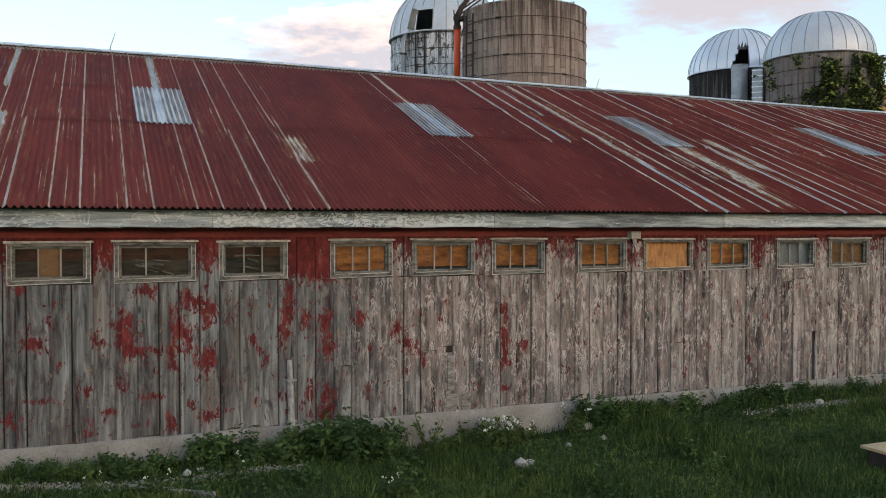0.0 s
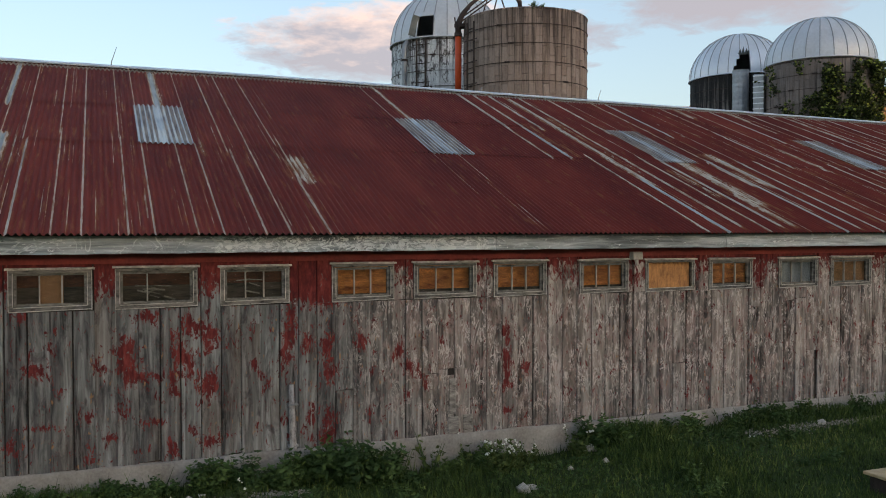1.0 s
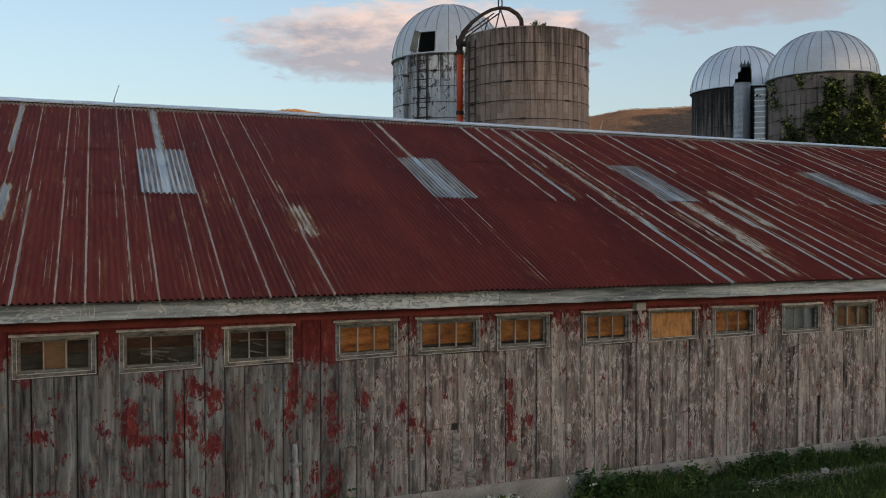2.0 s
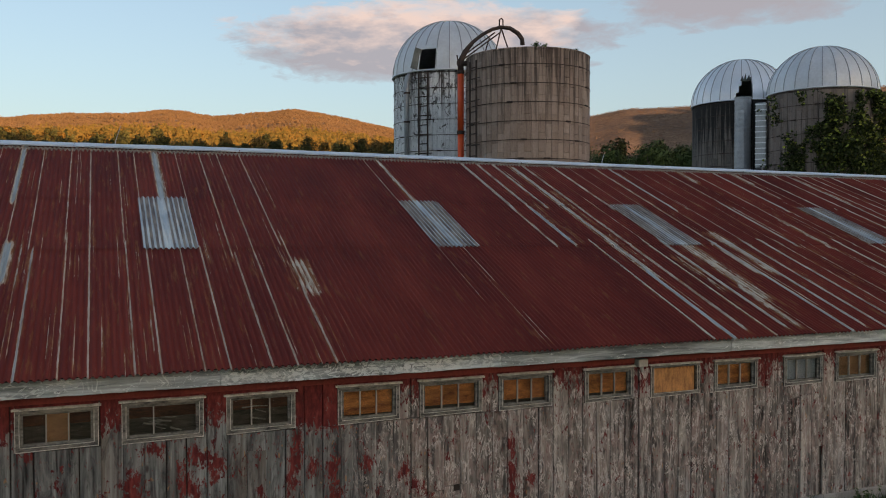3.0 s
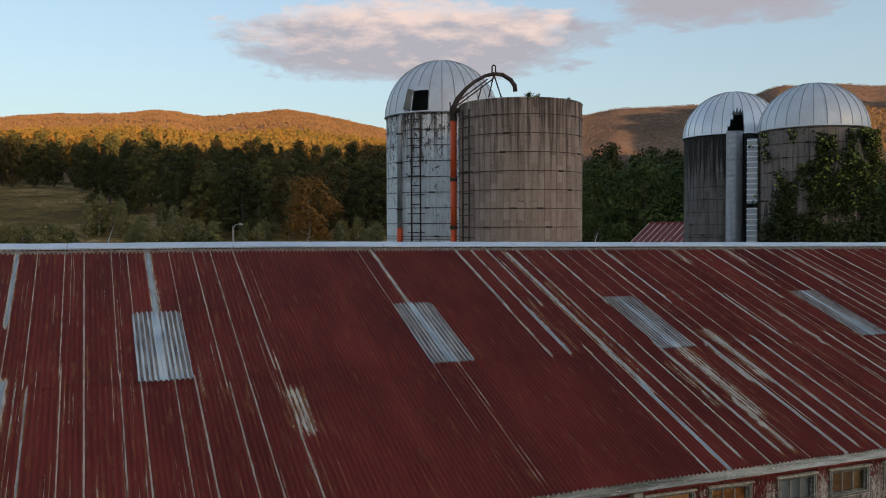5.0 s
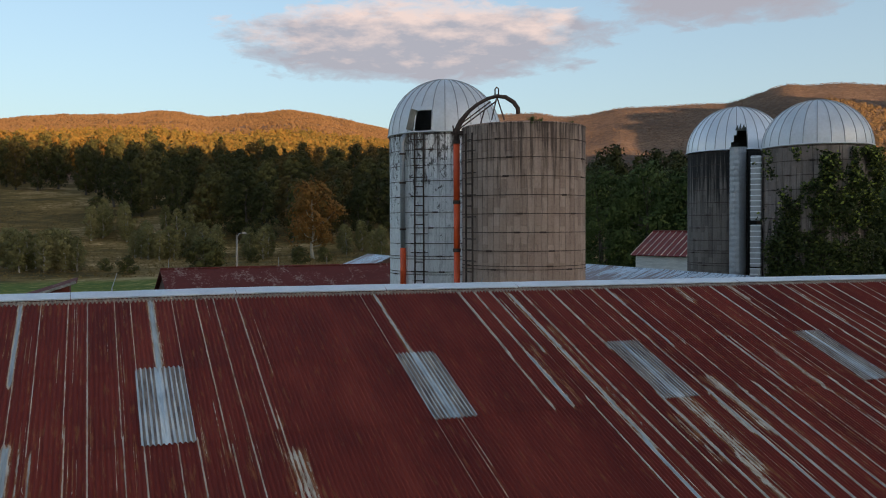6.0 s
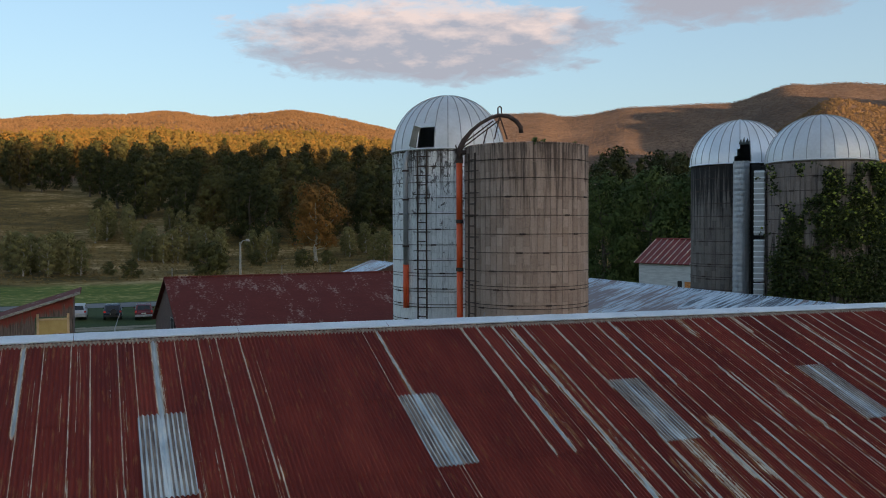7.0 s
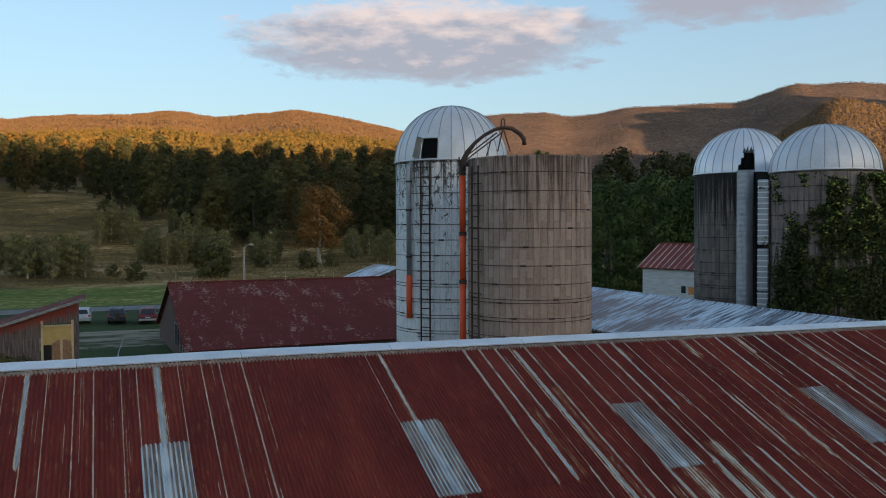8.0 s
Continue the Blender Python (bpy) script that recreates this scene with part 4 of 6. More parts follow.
def build_sheet(k, row, roof, zinc=False, shift=0.0):
    rs = random.Random(k * 7 + row)
    x0, (ya, yb) = X_LAP + SHEET * k + shift, ROWS_Y[row]
    xs = [x0 - 0.01 + PITCH / 8 * i for i in range(83)]
    m = 11
    near = [(x, a, b, hw * (0.75 if hw < 0.03 and x < 7 else 1.1), st) for x, a, b, hw, st in STREAKS if x0 - 0.5 < x < x0 + SHEET + 0.5]
    ya2 = ya + rs.uniform(-0.02, 0.02) * (row > 0) + (rs.uniform(-0.012, 0.012) if row == 0 else 0)
    lift = 0.004 * row + 0.003 * (k % 2) + (0.01 if zinc else 0)
    rest = 0.19 if x0 < 2.7 or x0 > 9.3 else 0.13
    verts, wear = [], []
    for i in range(m + 1):
        y = ya2 + (yb - ya2) * i / m
        for x in xs:
            z = roof_z(x, y) + 0.015 * math.cos((x - x0) / PITCH * math.tau) + lift + (0.006 if i == 0 and row else 0)
            verts.append((x, y, z))
            w = rest
            for sx, a, b, hw, st in near:
                if a - 0.15 < y < b + 0.15:
                    w = max(w, rest + st * math.exp(-((x - sx) / hw) ** 2) * (0.72 + 0.28 * math.cos((x - x0) / PITCH * math.tau) if hw > 0.1 else 1.0))
            if zinc:
                # stripe in each groove, stronger to the sides: rust plus painted groove shade
                side = min(1.0, abs((x - x0) / SHEET - 0.48) * 3.4) * (0.35 + 0.65 * (y - ya) / (yb - ya))
                w = (0.5 + 0.5 * math.cos((x - x0) / PITCH * math.tau + 2.2)) * (0.2 + 0.8 * side)
            wear.append(w)
    n = len(xs)
    faces = [(i * n + j, i * n + j + 1, (i + 1) * n + j + 1, (i + 1) * n + j) for i in range(m) for j in range(n - 1)]
    ob = raw("sheet", verts, faces, M_ZINC if zinc else M_ROOF, roof, "bare grey zinc sheet" if zinc else "", smooth=True)
    ob.data.attributes.new("wear", "FLOAT", "POINT").data.foreach_set("value", wear)


def build_roof_parts():
    bm = bmesh.new()
    for dz in (-0.03,):
        for xa, xb in ((X0, 3.0), (3.0, X1)):
            f = [bm.verts.new(p) for p in ((xa, EAVE_Y + 0.12, roof_z(xa, EAVE_Y + 0.12) + dz), (xb, EAVE_Y + 0.12, roof_z(xb, EAVE_Y + 0.12) + dz), (xb, RIDGE_Y, ridge_z(xb) + dz), (xa, RIDGE_Y, ridge_z(xa) + dz))]
            bm.faces.new(f)
            g = [bm.verts.new(p) for p in ((xa, RIDGE_Y, ridge_z(xa) + dz), (xb, RIDGE_Y, ridge_z(xb) + dz), (xb, 25.6, EAVE_Z), (xa, 25.6, EAVE_Z))]
            bm.faces.new(g)
    thick(bm, 0.04)
    roof = part("roof", bm, M_OLDWOOD, barn)
    for k in range(-10, 42):
        for row in range(3):
            build_sheet(k, row, roof, row == 1 and k in (0, 6, 12))
    build_sheet(19, 1, roof, True, -0.31)
    xs = [X0, -4.2, -0.4, 2.6, 5.7, 8.8, 11.9, 15, 18.1, 21.2, 24.3, 27.4, X1]
    for a, b in zip(xs, xs[1:]):
        bm = bmesh.new()
        prev = None
        for i in range(13):
            x = a + 0.004 + (b - a - 0.008) * i / 12
            z = ridge_z(x) + rng.uniform(-0.004, 0.004)
            s0 = roof_z(x, 17.42) + 0.02
            ring = [bm.verts.new(p) for p in ((x, 17.41, s0 + 0.022), (x, 17.4, s0 + 0.045), (x, 17.6, s0 + 0.1), (x, 17.70, z + 0.012), (x, RIDGE_Y, z + 0.022), (x, 17.80, z + 0.012), (x, 18.08, s0))]
            if prev:
                for k in range(6):
                    bm.faces.new((prev[k], ring[k], ring[k + 1], prev[k + 1]))
            prev = ring
        part("ridge_cap", bm, M_CAP, barn, "pale blue-grey metal ridge cap", smooth=False)
        n = round((b - a) / PITCH * 8)
        verts = []
        for i in range(n + 1):
            x = a + (b - a) * i / n
            wave = math.cos((x - X_LAP) / PITCH * math.tau)
            for y in (17.45, 17.33 + 0.013 * wave + rng.uniform(-0.012, 0.012)):
                verts.append((x, y, roof_z(x, y) + 0.019 + 0.014 * wave))
            verts.append((x, verts[-1][1], verts[-1][2] - 0.012))
        strip_faces = [(3 * i + k, 3 * i + k + 1, 3 * i + k + 4, 3 * i + k + 3) for i in range(n) for k in (0, 1)]
        raw("closure_strip", verts, strip_faces, M_CLOSURE, barn, "tan scalloped closure strip below the ridge cap")
    for x, h in ((0.32, 0.34), (11.1, 0.24), (15.9, 0.22), (8.05, 0.1)):
        z = ridge_z(x) + 0.02
        bm = tubed(((x, RIDGE_Y, z), (x, RIDGE_Y, z + 0.05), (x + 0.28 * h, RIDGE_Y, z + h)), [0.016, 0.009, 0.005], 6)
        part("lightning_rod", bm, M_RODS, barn, "thin metal lightning rod")
    # far wall, gables and floor close the inside
    part("back_wall", boxed(X0, X1, 25.1, 25.25, -1.2, 3.25), M_OLDWOOD, barn)
    for x in (X0, X1 - 0.1):
        bm = bmesh.new()
        pts = ((WALL_Y + 0.11, -0.3), (25.08, -1.2), (25.08, 3.2), (RIDGE_Y, ridge_z(x) - 0.08), (WALL_Y + 0.11, 3.25))
        f = bm.faces.new([bm.verts.new((x, y, z)) for y, z in pts])
        r = bmesh.ops.extrude_face_region(bm, geom=[f])
        bmesh.ops.translate(bm, verts=[q for q in r["geom"] if isinstance(q, bmesh.types.BMVert)], vec=(0.1, 0, 0))
        part("gable", bm, M_OLDWOOD, barn)


build_wall()
build_fascia()
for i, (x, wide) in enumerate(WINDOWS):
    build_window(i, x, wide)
build_roof_parts()
# small lamp bracket under the eave
lamp = base("yard_light", 7.1, WALL_Y - 0.05, 2.84)
tagged(lamp, "small weathered wooden block fixed below the eave", "bracket")
part("bracket", boxed(-0.08, 0.08, -0.1, 0.02, -0.05, 0.06, bevel=0.01), M_PALE, lamp)
part("stub", tubed(((0, -0.05, -0.05), (0, -0.07, -0.13)), [0.03, 0.02], 8), M_PALE, lamp)
pole = base("standpipe", 2.22, WALL_Y - 0.08, 0.1)
tagged(pole, "white peeling standpipe fixed upright to the barn wall", "pipe")
part("pipe", tubed(((0, 0, 0), (0.0, 0, 0.5), (-0.01, 0.01, 0.9), (-0.02, 0.01, 1.25)), [0.042, 0.042, 0.038, 0.03], 12), M_PEEL, pole, smooth=True)
for z in (0.5, 1.0):
    part("clip", boxed(-0.06, 0.06, -0.03, 0.06, z, z + 0.02), M_RODS, pole)

# ---------- silos ----------


def on(r, phi, z):
    """A place on a silo's shell; phi in degrees to the right of the side that faces the yard."""
    return (r * math.sin(radians(phi)), -r * math.cos(radians(phi)), z)


def stave_mesh(name, w, h, mat):
    bm = bmesh.new()
    box(bm, -w / 2 + 0.004, w / 2 - 0.004, -0.03, 0.05, 0.004, h - 0.004, bevel=0.008)
    me = bpy.data.meshes.new(name)
    bm.to_mesh(me)
    bm.free()
    me.materials.append(mat)
    return me


def ring(bm, r, z, tr, a0=-180.0, a1=180.0, n=64, seg=5):
    return tube(bm, [on(r, a0 + (a1 - a0) * i / n, z) for i in range(n + 1)], tr, seg, cap=False)


def silo(x, y, r, z_top, label, m_stave, rows, hoop_mat, stagger=True, seed=0, h=0.7, first=0.1):
    s = base("silo", x, y, -0.8, -math.degrees(math.atan2(x, y)))
    tagged(s, label, "silo", group="farm silos")
    zt = z_top + 0.8
    n = round(math.tau * r / 0.257)
    core = part("shell", tubed([(0, 0, zz) for zz in (0, zt - 0.1)], r - 0.035, 64), m_stave, s, smooth=False)
    me = stave_mesh("stave", math.tau * r / n, h, m_stave)
    step = 360 / n
    for i in range(n):
        phi = (i + 0.5) * step - 180
        if abs(phi) > 97:
            continue
        off = h / 2 if stagger and i % 2 else 0.0
        for k in range(rows):
            z = zt - h * (k + 1) - off
            ob = new("stave", me)
            ob.parent = core
            ob.matrix_basis = pose(*on(r - 0.02 + 0.004 * ((i * 7 + k * 3 + seed) % 3 - 1), phi, z), 0, 0, phi)
        if off:
            ob = new("stave", me)
            ob.parent = core
            m = pose(*on(r - 0.02, phi, zt - off), 0, 0, phi)
            ob.matrix_basis = m @ Matrix.Diagonal((1, 1, 0.5, 1))
    rs = random.Random(seed)
    for k in range(rows + 1):
        for dz in ((0.0,) if k < rows - 5 else (0.0, 0.13)):
            z = zt - first - h * k + dz
            hoop = part("hoop", ring(bmesh.new(), r + 0.028, z, 0.014), hoop_mat, s)
            for phi in (rs.uniform(-60, 0), rs.uniform(10, 70)):
                bm = tubed((on(r + 0.05, phi - 2.6, z), on(r + 0.05, phi + 2.6, z)), 0.032, 6)
                part("lug", bm, hoop_mat, hoop)
    return s, zt


def dome(s, r, z, rise, gores, mat, opening=None, lean=0.0):
    """A ribbed metal dome; opening: (phi from, phi to, height from, height to) in degrees, as shares of the rise; lean: by how much its one side closes towards the top."""
    n, m = gores * 4, 20
    verts, faces = [], []
    hs = [math.pi / 2 * i / m * 0.965 for i in range(m + 1)]
    for hh in hs:
        for j in range(n):
            q = r * math.cos(hh) * (1 + 0.004 * math.cos(j * math.tau / 4))
            verts.append(on(q, 360 * j / n - 180, z + rise * math.sin(hh)))
    for i in range(m):
        for j in range(n):
            if opening:
                p = 360 * (j + 0.5) / n - 180
                t = math.sin((hs[i] + hs[i + 1]) / 2)
                if opening[0] + lean * (t - opening[2]) / (opening[3] - opening[2]) < p < opening[1] and opening[2] < t < opening[3]:
                    continue
            j2 = (j + 1) % n
            faces.append((i * n + j, i * n + j2, (i + 1) * n + j2, (i + 1) * n + j))
    d = raw("dome", verts, faces, mat, s, "ribbed bare metal dome", smooth=True)
    for j in range(gores):
        p = 360 * j / gores - 180
        if abs(p) > 110:
            continue
        pts = [on(r * math.cos(hh) + 0.012, p, z + rise * math.sin(hh) + 0.008) for hh in hs[::2]]
        if opening and opening[0] < p < opening[1]:
            pts = [q for q in pts if q[2] > z + rise * opening[3]]
        if len(pts) > 1:
            part("rib", tube(bmesh.new(), pts, 0.028, 4, cap=False), M_RIB, d)
    part("cap", tubed(((0, 0, z + rise * 0.975), (0, 0, z + rise * 1.0), (0, 0, z + rise * 1.02)), [r * 0.1, r * 0.1, 0.06], 20), mat, d)
    part("rim", ring(bmesh.new(), r + 0.01, z + 0.02, 0.045, n=72, seg=6), mat, d)
    return d


def ladder(s, r, phi, z0, z1, mat, cage=True):
    bm = bmesh.new()
    x, y, _ = on(r + 0.2, phi, 0)
    u = Vector((math.cos(radians(phi)), math.sin(radians(phi)), 0))
    o = Vector((math.sin(radians(phi)), -math.cos(radians(phi)), 0))
    c = Vector((x, y, 0))
    lad = part("ladder", tube(tubed((c - u * 0.22 + Vector((0, 0, z0)), c - u * 0.22 + Vector((0, 0, z1))), 0.04, 5), (c + u * 0.22 + Vector((0, 0, z0)), c + u * 0.22 + Vector((0, 0, z1))), 0.04, 5), mat, s, "rusty steel ladder")
    z = z0
    k = 0
    while z < z1:
        part("rung", tubed((c - u * 0.22 + Vector((0, 0, z)), c + u * 0.22 + Vector((0, 0, z))), 0.026, 5), mat, lad)
        if k % 2 == 0 and cage:
            part("bracket", tubed((c - u * 0.42 + Vector((0, 0, z)), c + u * 0.42 + Vector((0, 0, z))), 0.02, 5), mat, lad)
            part("stay", tubed((c - o * 0.2 + Vector((0, 0, z)), c + Vector((0, 0, z))), 0.02, 5), mat, lad)
        z += 0.42
        k += 1
    return lad


M_CHUTE = material("galvanised chute", speckled((0.34, 0.35, 0.36), (0.5, 0.51, 0.52), 1.5, 12, 0.15, 0.004), 0.45, 0.5)
M_GREYSTAVE = material("grey-brown staves", stave_look((0.36, 0.29, 0.245), (0.16, 0.12, 0.1), (0.03, 0.024, 0.02), -0.02, 0.52), 0.9)


def build_silos():
    # whitewashed silo with the open hatch
    a, za = silo(15.52, 38.16, 2.62, 11.8, "whitewashed concrete stave silo streaked black, metal dome", M_WHITEWASH, 13, M_RUST, seed=1)
    dome(a, 2.68, za - 0.02, 2.7, 28, M_DOME, (-31, -13, 0.03, 0.37))
    bm = boxed(-0.02, 0.02, -0.32, 0.0, 0, 0.95)
    hatch = part("hatch_door", bm, M_PLATE, a, "dull dark grey hatch door swung open")
    hatch.matrix_basis = pose(*on(2.66, -33, za + 0.05), -14, 0, -75)
    bm = bmesh.new()
    for p in (-31, -13):
        tube(bm, (on(2.7, p, za + 0.05), on(2.52, p, za + 0.98)), 0.03, 4)
    tube(bm, (on(2.52, -31, za + 0.98), on(2.54, -22, za + 0.98), on(2.52, -13, za + 0.98)), 0.03, 4)
    part("hatch_frame", bm, M_DOME, a)
    ladder(a, 2.62, -24.5, 3.0, za - 0.1, M_RUST)
    part("pipe", tubed((on(2.8, -43.5, 7.4), on(2.8, -43.5, za - 0.4), on(2.6, -43.5, za - 0.05)), 0.115, 12), M_PIPE, a, "grey filler pipe", smooth=True)
    part("pipe", tubed((on(2.8, -43.5, 5.45), on(2.8, -43.5, 7.4)), 0.13, 12), M_ORANGE, a, "orange filler pipe", smooth=True)
    for z in (8.2, 10.3, 11.6):
        part("collar", tubed((on(2.8, -43.5, z), on(2.8, -43.5, z + 0.08)), 0.15, 12), M_RUST, a)
    # open brown silo with the filler arch
    b, zb = silo(15.91, 30.87, 2.43, 11.42, "open brown concrete stave silo with rusty hoops", M_STAVE, 12, M_RUST, seed=5, first=0.59)
    part("rim", ring(bmesh.new(), 2.42, zb - 0.01, 0.05, n=72), M_STAVE, b)
    ladder(b, 2.43, -52, 2.0, zb - 0.3, M_RUST)
    px, py = -2.63, -0.55
    for z0, z1 in ((1.0, 4.1), (4.15, 7.4), (7.45, 9.3), (9.35, zb - 0.55)):
        part("pipe", tubed(((px, py, z0), (px, py, z1)), 0.125, 14), M_ORANGE, b, "orange painted filler pipe", smooth=True)
        part("collar", tubed(((px, py, z1 - 0.05), (px, py, z1 + 0.09)), 0.155, 12), M_RUST, b)
    arch = [(px, py, zb - 0.5), (px, py, zb - 0.1), (-2.45, -0.5, zb + 0.3), (-2.15, -0.42, zb + 0.68), (-1.8, -0.3, zb + 0.98), (-1.4, -0.15, zb + 1.22), (-1.05, 0, zb + 1.33), (-0.7, 0, zb + 1.28), (-0.38, 0.05, zb + 1.08), (-0.22, 0.05, zb + 0.85), (-0.2, 0.05, zb + 0.62)]
    part("arch", tubed(arch, [0.12, 0.12, 0.1, 0.075, 0.07, 0.07, 0.075, 0.085, 0.09, 0.09, 0.09], 10), M_RUST, b, "curved rusty filler spout", smooth=True)
    for p, q in (((px, py, zb - 0.1), (-1.05, 0, zb + 1.15)), ((-2.5, -0.5, zb + 0.15), (-1.3, -0.1, zb + 1.1)), ((-1.05, 0, zb + 1.3), (-1.25, -0.3, zb + 0.35)), ((-1.05, 0, zb + 1.3), (-0.75, -0.3, zb + 0.35)),
                 ((-1.95, -1.3, zb - 1.0), (-1.5, -0.5, zb + 0.8)), ((-2.7, -0.7, zb - 0.3), (-2.75, -0.8, zb + 0.1))):
        part("strut", tubed((p, q), 0.028, 6), M_RUST, b)
    part("hook", tubed(((-1.12, 0, zb + 1.35), (-1.12, 0, zb + 1.62), (-1.05, 0, zb + 1.68), (-0.98, 0, zb + 1.62), (-0.98, 0, zb + 1.35)), 0.03, 6), M_RUST, b)
    part("bracket", boxed(px - 0.15, px + 0.35, py - 0.1, py + 0.25, zb - 0.25, zb - 0.1, bevel=0.02), M_RUST, b)
    # pair of dark silos with bright domes
    c, zc = silo(34.3, 39.85, 2.68, 11.72, "black-stained concrete stave silo with shiny metal dome", M_BLACKSTAVE, 13, M_RUST, seed=8)
    dome(c, 2.76, zc - 0.02, 2.62, 30, M_DOME_B, (-7, 11, 0.0, 0.44), 9.0)
    for k, (p, w, h) in enumerate(((0.5, 2.4, 0.3), (4.0, 2.0, 0.42), (7.5, 2.6, 0.34), (9.5, 1.6, 0.22))):
        bm = bmesh.new()
        rr = 2.52
        bm.faces.new([bm.verts.new(v) for v in (on(rr, p - w, zc + 1.0), on(rr + 0.02, p + w, zc + 1.02), on(rr + 0.12 + 0.05 * k, p + 0.8, zc + 1.0 + h), on(rr + 0.1, p - 0.6, zc + 0.98 + h * 0.6))])
        thick(bm, 0.02)
        part("torn_sheet", bm, M_PLATE, c, "bent dark edge of the torn dome sheet")
    part("chute", tubed([on(3.05, 1.5, 0.5 + 0.012 * (zc - 0.4) * i) for i in range(0, 84)], [0.43 + (0.014 if i % 2 else 0) for i in range(84)], 20), M_CHUTE, c, "shiny ribbed metal chute", smooth=False)
    # added near-black box paints the shade between chute and silo
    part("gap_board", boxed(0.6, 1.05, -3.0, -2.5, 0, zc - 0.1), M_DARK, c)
    d, zd = silo(34.2, 33.8, 2.58, 11.5, "dark concrete stave silo overgrown with green vine", M_GREYSTAVE, 13, M_RUST, seed=11)
    dome(d, 2.64, zd - 0.02, 2.4, 26, M_DOME)
    for z0, z1 in ((1.0, 3.6), (3.7, 6.1), (6.2, 8.4), (8.6, zd - 0.35)):
        ch = part("chute", boxed(-3.12, -2.6, -0.9, -0.3, z0, z1, bevel=0.04), M_CHUTE, d, "grey metal chute panel")
        z = z0 + 0.15
        while z < z1:
            part("rib", boxed(-3.14, -2.59, -0.93, -0.88, z, z + 0.05), M_DOME_B, ch)
            z += 0.28
    return a, b, c, d


build_silos()

# ---------- leaves, trees ----------


def soften(ob, out):
    """Leaves take their shading from the form of the crown."""
    me = ob.data
    me.polygons.foreach_set("use_smooth", np.ones(len(me.polygons), dtype=bool))
    me.normals_split_custom_set_from_vertices(np.repeat(out, 4, axis=0).tolist())


def cards(points, size, rs, up=0.3, stretch=1.5, out=None):
    """Small four-cornered leaves at the points, turned at random."""
    p = np.asarray(points, dtype=float)
    n = len(p)
    a = rs.normal(size=(n, 3))
    a[:, 2] *= 1 - up
    a /= np.linalg.norm(a, axis=1)[:, None]
    b = np.cross(a, rs.normal(size=(n, 3)))
    b /= np.linalg.norm(b, axis=1)[:, None]
    if out is not None:
        nrm = out + rs.normal(0, 0.4, (n, 3))
        a = np.cross(nrm, a)
        a /= np.linalg.norm(a, axis=1)[:, None]
        b = np.cross(a, nrm)
        b /= np.linalg.norm(b, axis=1)[:, None]
    k = (size * rs.uniform(0.6, 1.3, n))[:, None]
    v = np.stack((p - a * k * 0.5 * stretch, p + b * k * 0.42, p + a * k * 0.5 * stretch, p - b * k * 0.42), 1).reshape(-1, 3)
    f = np.arange(4 * n).reshape(-1, 4)
    return v, f


def tree(name, seed, height, spread, n_leaves, leaf, mat, bark, low=0.25, lobes=18, label="", narrow=False):
    rs = np.random.RandomState(seed)
    t = base(name, 0, 0, -50)
    top = height * 0.86
    pts = [(0, 0, -0.6)]
    for i in range(1, 6):
        pts.append((rs.normal() * 0.02 * height, rs.normal() * 0.02 * height, top * i / 5))
    r0 = height * 0.018 + 0.05
    bm = tubed(pts, [r0 * q for q in (1.25, 0.95, 0.8, 0.55, 0.35, 0.1)], 7)
    centres = []
    for i in range(lobes):
        h = low + (0.96 - low) * (i + 0.5) / lobes
        w = spread * (math.sin(math.pi * min(1, ((h - low) / (1 - low)) * 0.82 + 0.16)) ** 0.7) * (0.45 if narrow else 1)
        ang, rad = i * 2.4 + rs.uniform(-0.5, 0.5), w * rs.uniform(0.35, 0.85)
        c = np.array((math.cos(ang) * rad, math.sin(ang) * rad, h * height))
        size = spread * rs.uniform(0.3, 0.5) * (0.6 if narrow else 1)
        centres.append((c, size))
        if i % 2 == 0:
            hz = max(0.5, c[2] - rad * rs.uniform(0.5, 0.9))
            start = Vector((0, 0, min(hz, top * 0.8)))
            tube(bm, (start, start.lerp(Vector(c), 0.55) + Vector((0, 0, -0.04 * height)), Vector(c)), [r0 * 0.4, r0 * 0.26, r0 * 0.08], 5)
    trunk = part("trunk", bm, bark, t)
    leaves, out = [], []
    for c, size in centres:
        k = max(8, int(n_leaves / lobes))
        d = rs.normal(size=(k, 3))
        d /= np.linalg.norm(d, axis=1)[:, None]
        rad = size * rs.uniform(0.3, 1.0, k) ** 0.45 * (1 + 0.25 * np.sin(d[:, 0] * 5 + d[:, 2] * 4))
        q = c + d * rad[:, None] * np.array((1, 1, 0.78))
        leaves.append(q)
        away = c - np.array((0, 0, height * 0.5))
        out.append(d * 0.95 + away / max(0.1, np.linalg.norm(away)) * 0.25 + np.array((0, 0, 0.15)) + rs.normal(0, 0.14, (k, 3)))
    out = np.concatenate(out)
    out /= np.linalg.norm(out, axis=1)[:, None]
    v, f = cards(np.concatenate(leaves), leaf, rs, out=out)
    soften(raw("crown", v, f, mat, t), out)
    tagged(t, label, "tree")
    return t


def height_at(x, y):
    return float(land(np.array(float(x)), np.array(float(y))))


def plant(proto, x, y, size, rs, group, sink=0.2):
    m = Matrix.LocRotScale((x, y, height_at(x, y) - sink), Euler((0, 0, rs.uniform(0, 6.28))), (size * rs.uniform(0.9, 1.1), size * rs.uniform(0.9, 1.1), size))
    ob = copy_thing(proto, m)
    ob.matrix_basis = m
    ob["group"] = group
    return ob


def polar(az, d):
    return d * math.sin(radians(az)), d * math.cos(radians(az))


